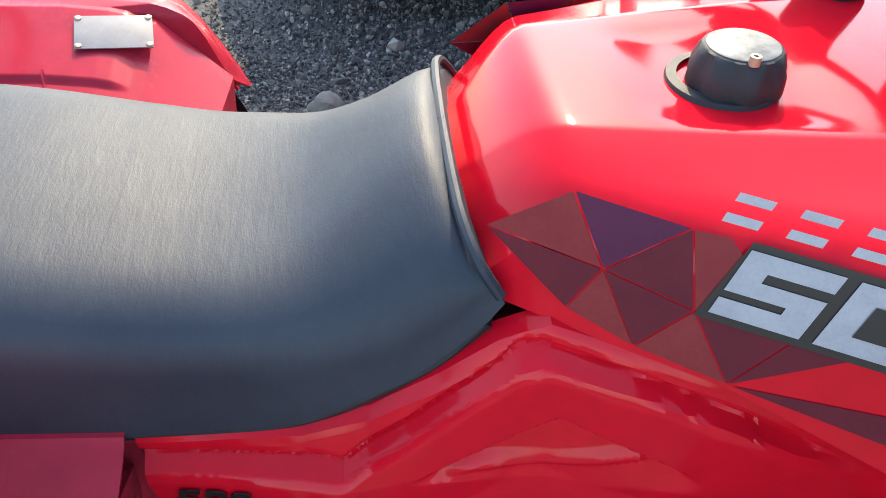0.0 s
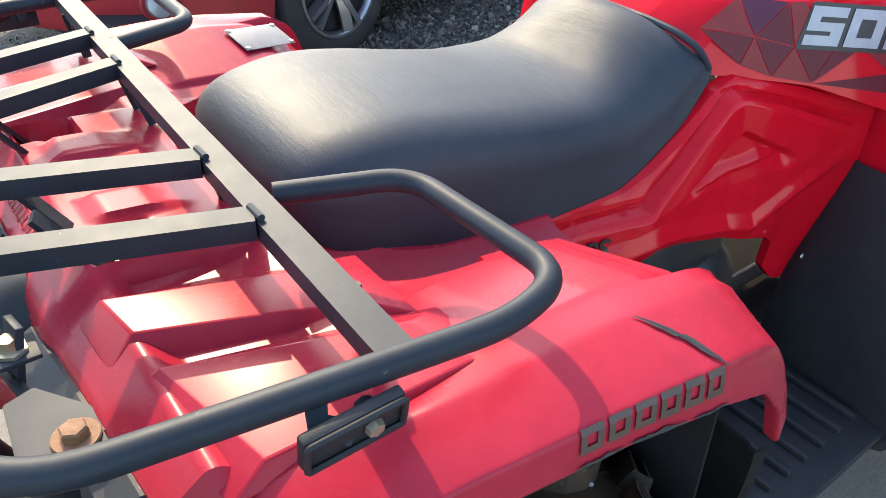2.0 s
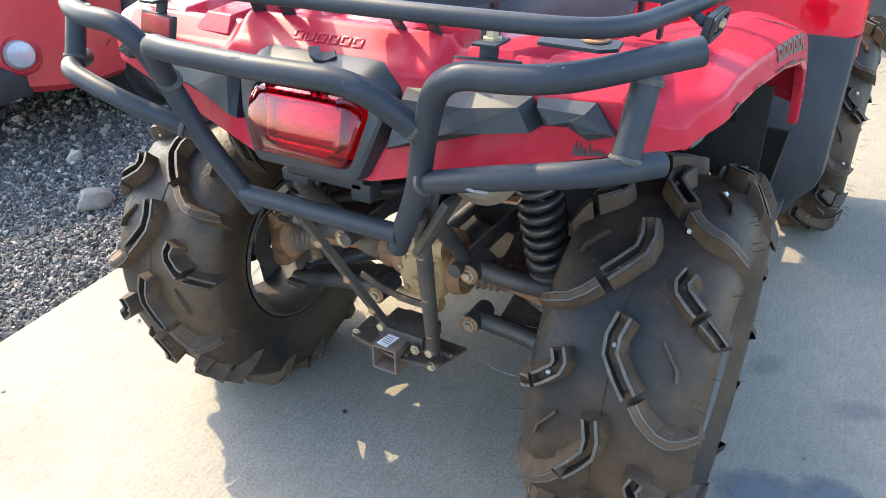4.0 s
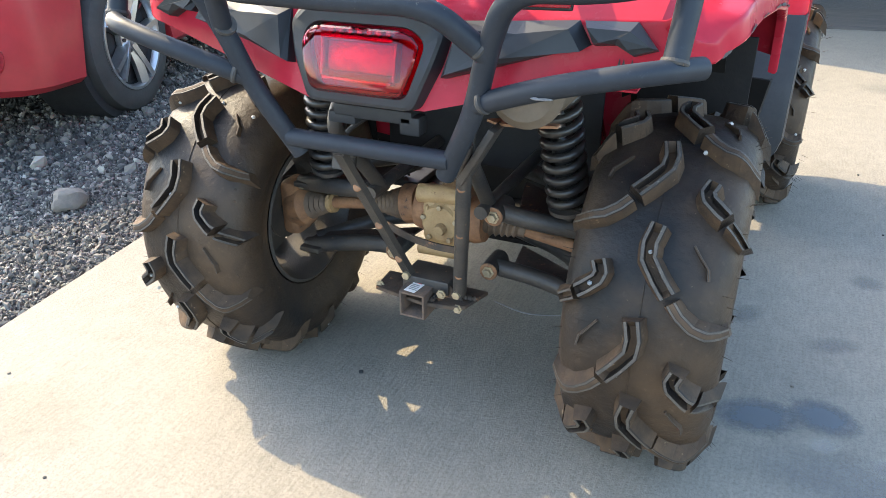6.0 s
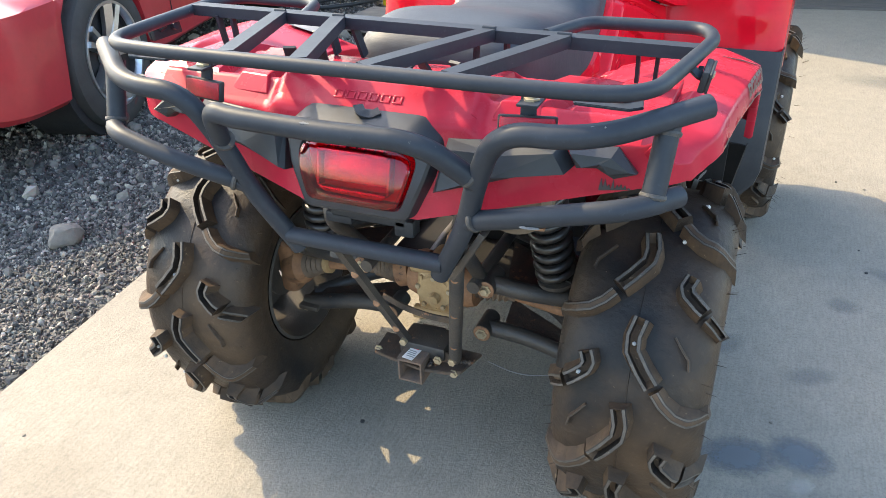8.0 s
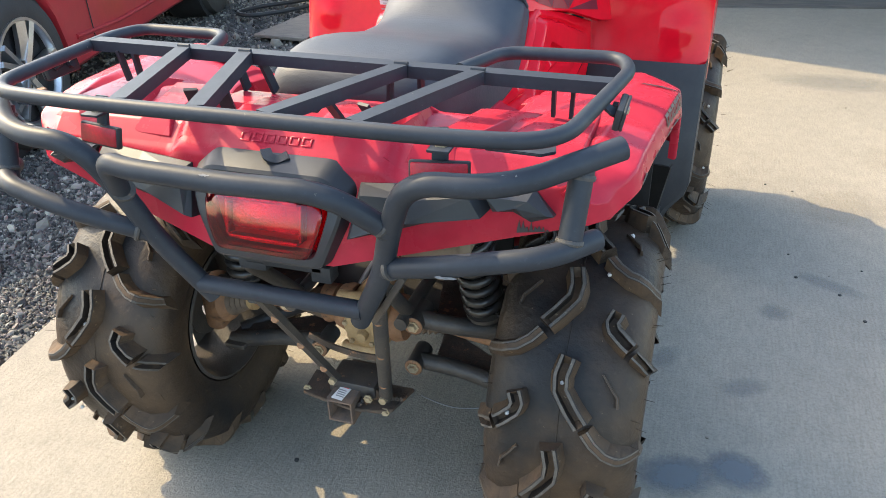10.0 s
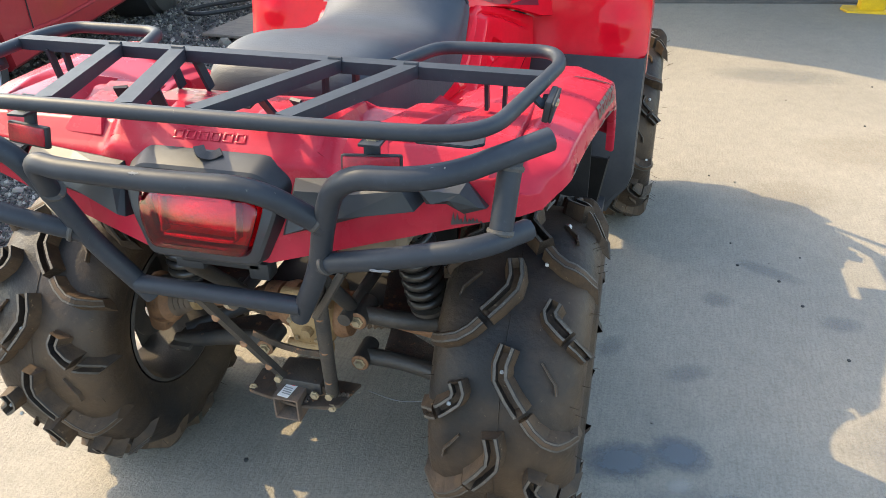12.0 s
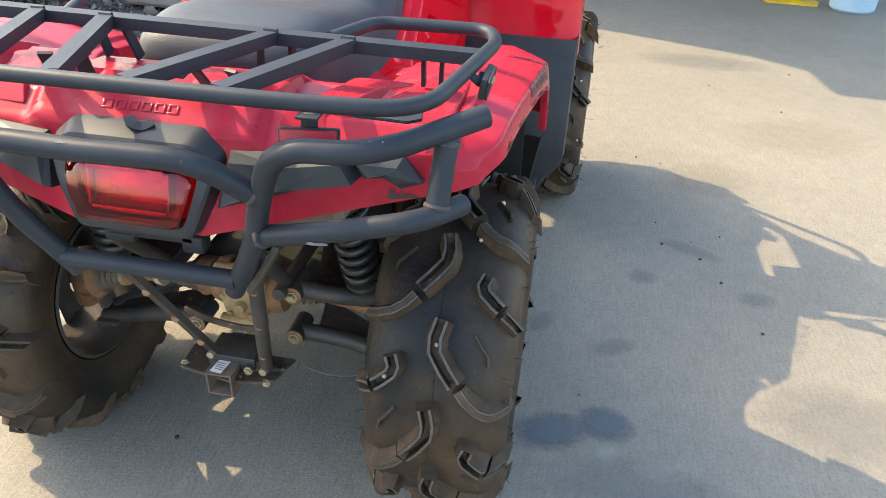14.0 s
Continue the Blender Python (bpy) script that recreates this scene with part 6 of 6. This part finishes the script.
# bits of grit and stains on the slab
for i, (x, y, r) in enumerate(((-0.174, 0.08, 0.0065), (1.212, 0.782, 0.006), (0.994, 1.861, 0.006), (1.079, 1.146, 0.006), (0.963, 1.217, 0.006), (0.717, 0.422, 0.005), (0.90, 1.90, 0.005), (1.13, 1.02, 0.006), (1.06, 1.25, 0.004), (1.16, 1.31, 0.004), (0.95, 1.36, 0.004), (-0.9, -0.25, 0.005), (-0.55, -0.45, 0.004), (1.6, 2.6, 0.006), (1.3, 2.9, 0.006), (1.75, 3.2, 0.006))):
    bb = bmesh.new()
    bmesh.ops.create_icosphere(bb, subdivisions=1, radius=r)
    for v in bb.verts:
        v.co.z = max(v.co.z, -r * 0.4) * 0.7
    tagged(part("pebble", bb, mat("dark_grit", (0.03, 0.03, 0.03), 0.8) if i % 3 < 2 else STONE, None, m=pose(x, y, r * 0.28)), "small dark pebble on the concrete", "pebble", group="grit on the slab")



def stain_mat(name, color, strength):
    """A damp or oily patch that fades out raggedly."""
    m = bpy.data.materials.new(name)
    m.use_nodes = True
    n, l = m.node_tree.nodes, m.node_tree.links
    co, ln, nz, ad, mr = n.new("ShaderNodeTexCoord"), n.new("ShaderNodeVectorMath"), n.new("ShaderNodeTexNoise"), n.new("ShaderNodeMath"), n.new("ShaderNodeMapRange")
    ln.operation, ad.operation = "LENGTH", "ADD"
    nz.inputs["Scale"].default_value, nz.inputs["Detail"].default_value, nz.inputs["Roughness"].default_value = 3.4, 10.0, 0.80
    l.new(co.outputs["Object"], ln.inputs[0]), l.new(co.outputs["Object"], nz.inputs["Vector"])
    l.new(ln.outputs["Value"], ad.inputs[0]), l.new(nz.outputs["Fac"], ad.inputs[1])
    mr.inputs["From Min"].default_value, mr.inputs["From Max"].default_value = 1.30, 0.85
    mr.inputs["To Max"].default_value = strength
    l.new(ad.outputs[0], mr.inputs["Value"])
    tr, mx, out = n.new("ShaderNodeBsdfTransparent"), n.new("ShaderNodeMixShader"), n["Material Output"]
    n["Principled BSDF"].inputs["Base Color"].default_value = (*color, 1)
    n["Principled BSDF"].inputs["Roughness"].default_value = 0.75
    l.new(mr.outputs["Result"], mx.inputs["Fac"]), l.new(tr.outputs[0], mx.inputs[1]), l.new(n["Principled BSDF"].outputs[0], mx.inputs[2])
    l.new(mx.outputs[0], out.inputs["Surface"])
    return m


DAMP = stain_mat("dark_stain", (0.115, 0.130, 0.145), 0.70)
FAINT = stain_mat("faint_stain", (0.16, 0.165, 0.17), 0.26)
RUSTY = stain_mat("brown_stain", (0.22, 0.175, 0.125), 0.14)
PALE = stain_mat("pale_mark", (0.42, 0.39, 0.35), 0.30)
for i, (x, y, rx, ry, a, m) in enumerate(((0.655, 0.285, 0.13, 0.085, 20, DAMP), (0.78, 0.335, 0.10, 0.08, -15, DAMP), (0.60, 0.70, 0.09, 0.05, 60, FAINT), (0.89, 1.0, 0.07, 0.06, 0, FAINT), (0.80, 0.63, 0.10, 0.05, 30, FAINT), (1.22, 0.95, 0.09, 0.06, 10, FAINT), (1.05, 1.20, 0.16, 0.05, -25, FAINT),
                                          (1.35, 0.45, 0.3, 0.2, 0, FAINT), (0.85, 0.15, 0.3, 0.12, 0, FAINT), (-0.75, -0.35, 0.25, 0.2, 0, RUSTY), (1.15, 1.75, 0.3, 0.2, 30, RUSTY), (0.1, -0.35, 0.25, 0.15, 0, FAINT), (0.9, 0.22, 0.06, 0.04, 0, PALE), (0.78, 0.24, 0.05, 0.03, 30, PALE), (1.6, 2.3, 0.5, 0.3, 15, RUSTY), (1.3, 3.3, 0.5, 0.2, 0, FAINT))):
    bb = bmesh.new()
    bmesh.ops.create_circle(bb, cap_ends=True, segments=28, radius=1.0)
    ob = part("stain", bb, m, pavement, smooth=False, m=Matrix.Translation((x, y, 0.0008 + 0.0003 * (i % 4))) @ pose(0, 0, 0, 0, 0, a) @ Matrix.Diagonal((rx, ry, 1, 1)))

# ---- board, hose and other things behind ----
board = part("loose_board", box_bm(0.42, 0.62, 0.022, 0.004, pose(-2.06, 3.78, 0.012, 1, -1, -8)), mat("weathered_plywood", (0.22, 0.19, 0.16), 0.85, second=(0.13, 0.115, 0.10), scale=9, bump=0.001, bump_scale=60, stretch=(1, 6, 1)), None)
tagged(board, "weathered grey sheet of plywood lying on gravel", "board")
for x in (-0.16, 0.0, 0.16):
    for y in (-0.25, 0.0, 0.25):
        part("nail_head", lathe_bm([(0, 0.002), (0.006, 0.001), (0.006, 0), (0, 0)], 8, pose(-2.06, 3.78, 0.012, 1, -1, -8) @ pose(x, y, 0.011)), STEEL_DIRTY, board)
hose = part("hose", tube_bm([(-2.30, 4.45, 0.02), (-2.42, 4.15, 0.02), (-2.62, 3.95, 0.02), (-2.78, 4.02, 0.02), (-2.72, 4.25, 0.02), (-2.45, 4.55, 0.02), (-2.3, 5.0, 0.02)], 0.016, 0.15, n=10), BLACK_PLASTIC, None)
tagged(hose, "black rubber hose coiled on the gravel", "hose")
YELLOW = mat("yellow_paint", (0.75, 0.48, 0.02), 0.45, second=(0.6, 0.38, 0.02), scale=12)
tagged(part("yellow_post_base", box_bm(0.14, 0.12, 0.30, 0.015, pose(-2.20, 4.42, 0.12)), YELLOW, None), "yellow painted steel post foot", "post")
tagged(part("grey_pipe", rod_bm((-2.02, 4.5, -0.02), (-2.02, 4.5, 0.5), 0.03), CHROME, None), "bare grey steel pipe", "pipe")
lift = part("yellow_floor_plate", plate_bm([(-0.17, -0.08), (0.17, -0.10), (0.20, 0.0), (0.17, 0.12), (-0.17, 0.12), (-0.20, 0.02)], 0.014, pose(2.10, 4.98, 0.0), bevel=0.002), YELLOW, None)
part("column", box_bm(0.16, 0.12, 1.6, 0.01, pose(2.10, 5.02, 0.81)), YELLOW, lift)
tagged(lift, "yellow steel floor plate with a column", "post")
bk = part("bucket", lathe_bm([(0.0, 0.0), (0.13, 0.0), (0.15, 0.02), (0.165, 0.30), (0.170, 0.31), (0.160, 0.305), (0.14, 0.02), (0, 0.015)], 32, pose(2.49, 4.86, 0.001)), mat("pale_blue_plastic", (0.42, 0.55, 0.66), 0.4, second=(0.36, 0.48, 0.58), scale=6), None)
tagged(bk, "pale blue plastic bucket on the concrete", "bucket")
part("rim", tube_bm([(2.49 + 0.168 * math.cos(a), 4.86 + 0.168 * math.sin(a), 0.305) for a in np.linspace(0, 2 * math.pi, 25)[:-1]], 0.006, 0, n=6, closed=True), mat("pale_blue_rim", (0.40, 0.52, 0.62), 0.4), bk)

# ---- unseen shed, added so that its roof shades the far end of the slab ----
TIN = mat("grey_tin", (0.32, 0.33, 0.34), 0.5, 0.3, second=(0.25, 0.26, 0.27), scale=4)
WOOD = mat("dark_wood_sill", (0.12, 0.10, 0.085), 0.8, second=(0.06, 0.055, 0.05), scale=5, bump=0.002, bump_scale=30, stretch=(0.6, 5, 1))
H = 2.6
K = Vector((SUN.x, SUN.y)) / -SUN.z * H
# the shade's edge on the slab; the roof is this outline moved sunwards
edge = [(0.60, 3.86), (1.60, 3.49), (1.87, 3.30), (1.93, 2.94), (2.25, 2.92), (6.0, 2.6), (6.0, 9.0), (-4.0, 9.0), (-4.0, 5.9)]
shed = new("shed")
tagged(shed, "unseen grey tin shed, added to shade the slab's far end", "shed")
part("roof", plate_bm([(x - K.x, y - K.y) for x, y in edge], 0.06, Matrix.Translation((0, 0, H))), TIN, shed)
for x, y in ((-3.2, 6.6), (3.0, 6.2)):
    part("post", box_bm(0.12, 0.12, H, 0.01, pose(x, y, H / 2)), STEEL_DIRTY, shed)
part("back_wall", box_bm(11.0, 0.12, H, 0.0, pose(0, 9.6, H / 2)), TIN, shed)
part("sill_board", box_bm(3.6, 0.9, 0.03, 0.006, pose(0.7, 5.45, 0.0, 0, 0, 9)), WOOD, None)
tagged(bpy.data.objects["sill_board"], "dark worn timber threshold at the slab's edge", "trim", kind="structure")
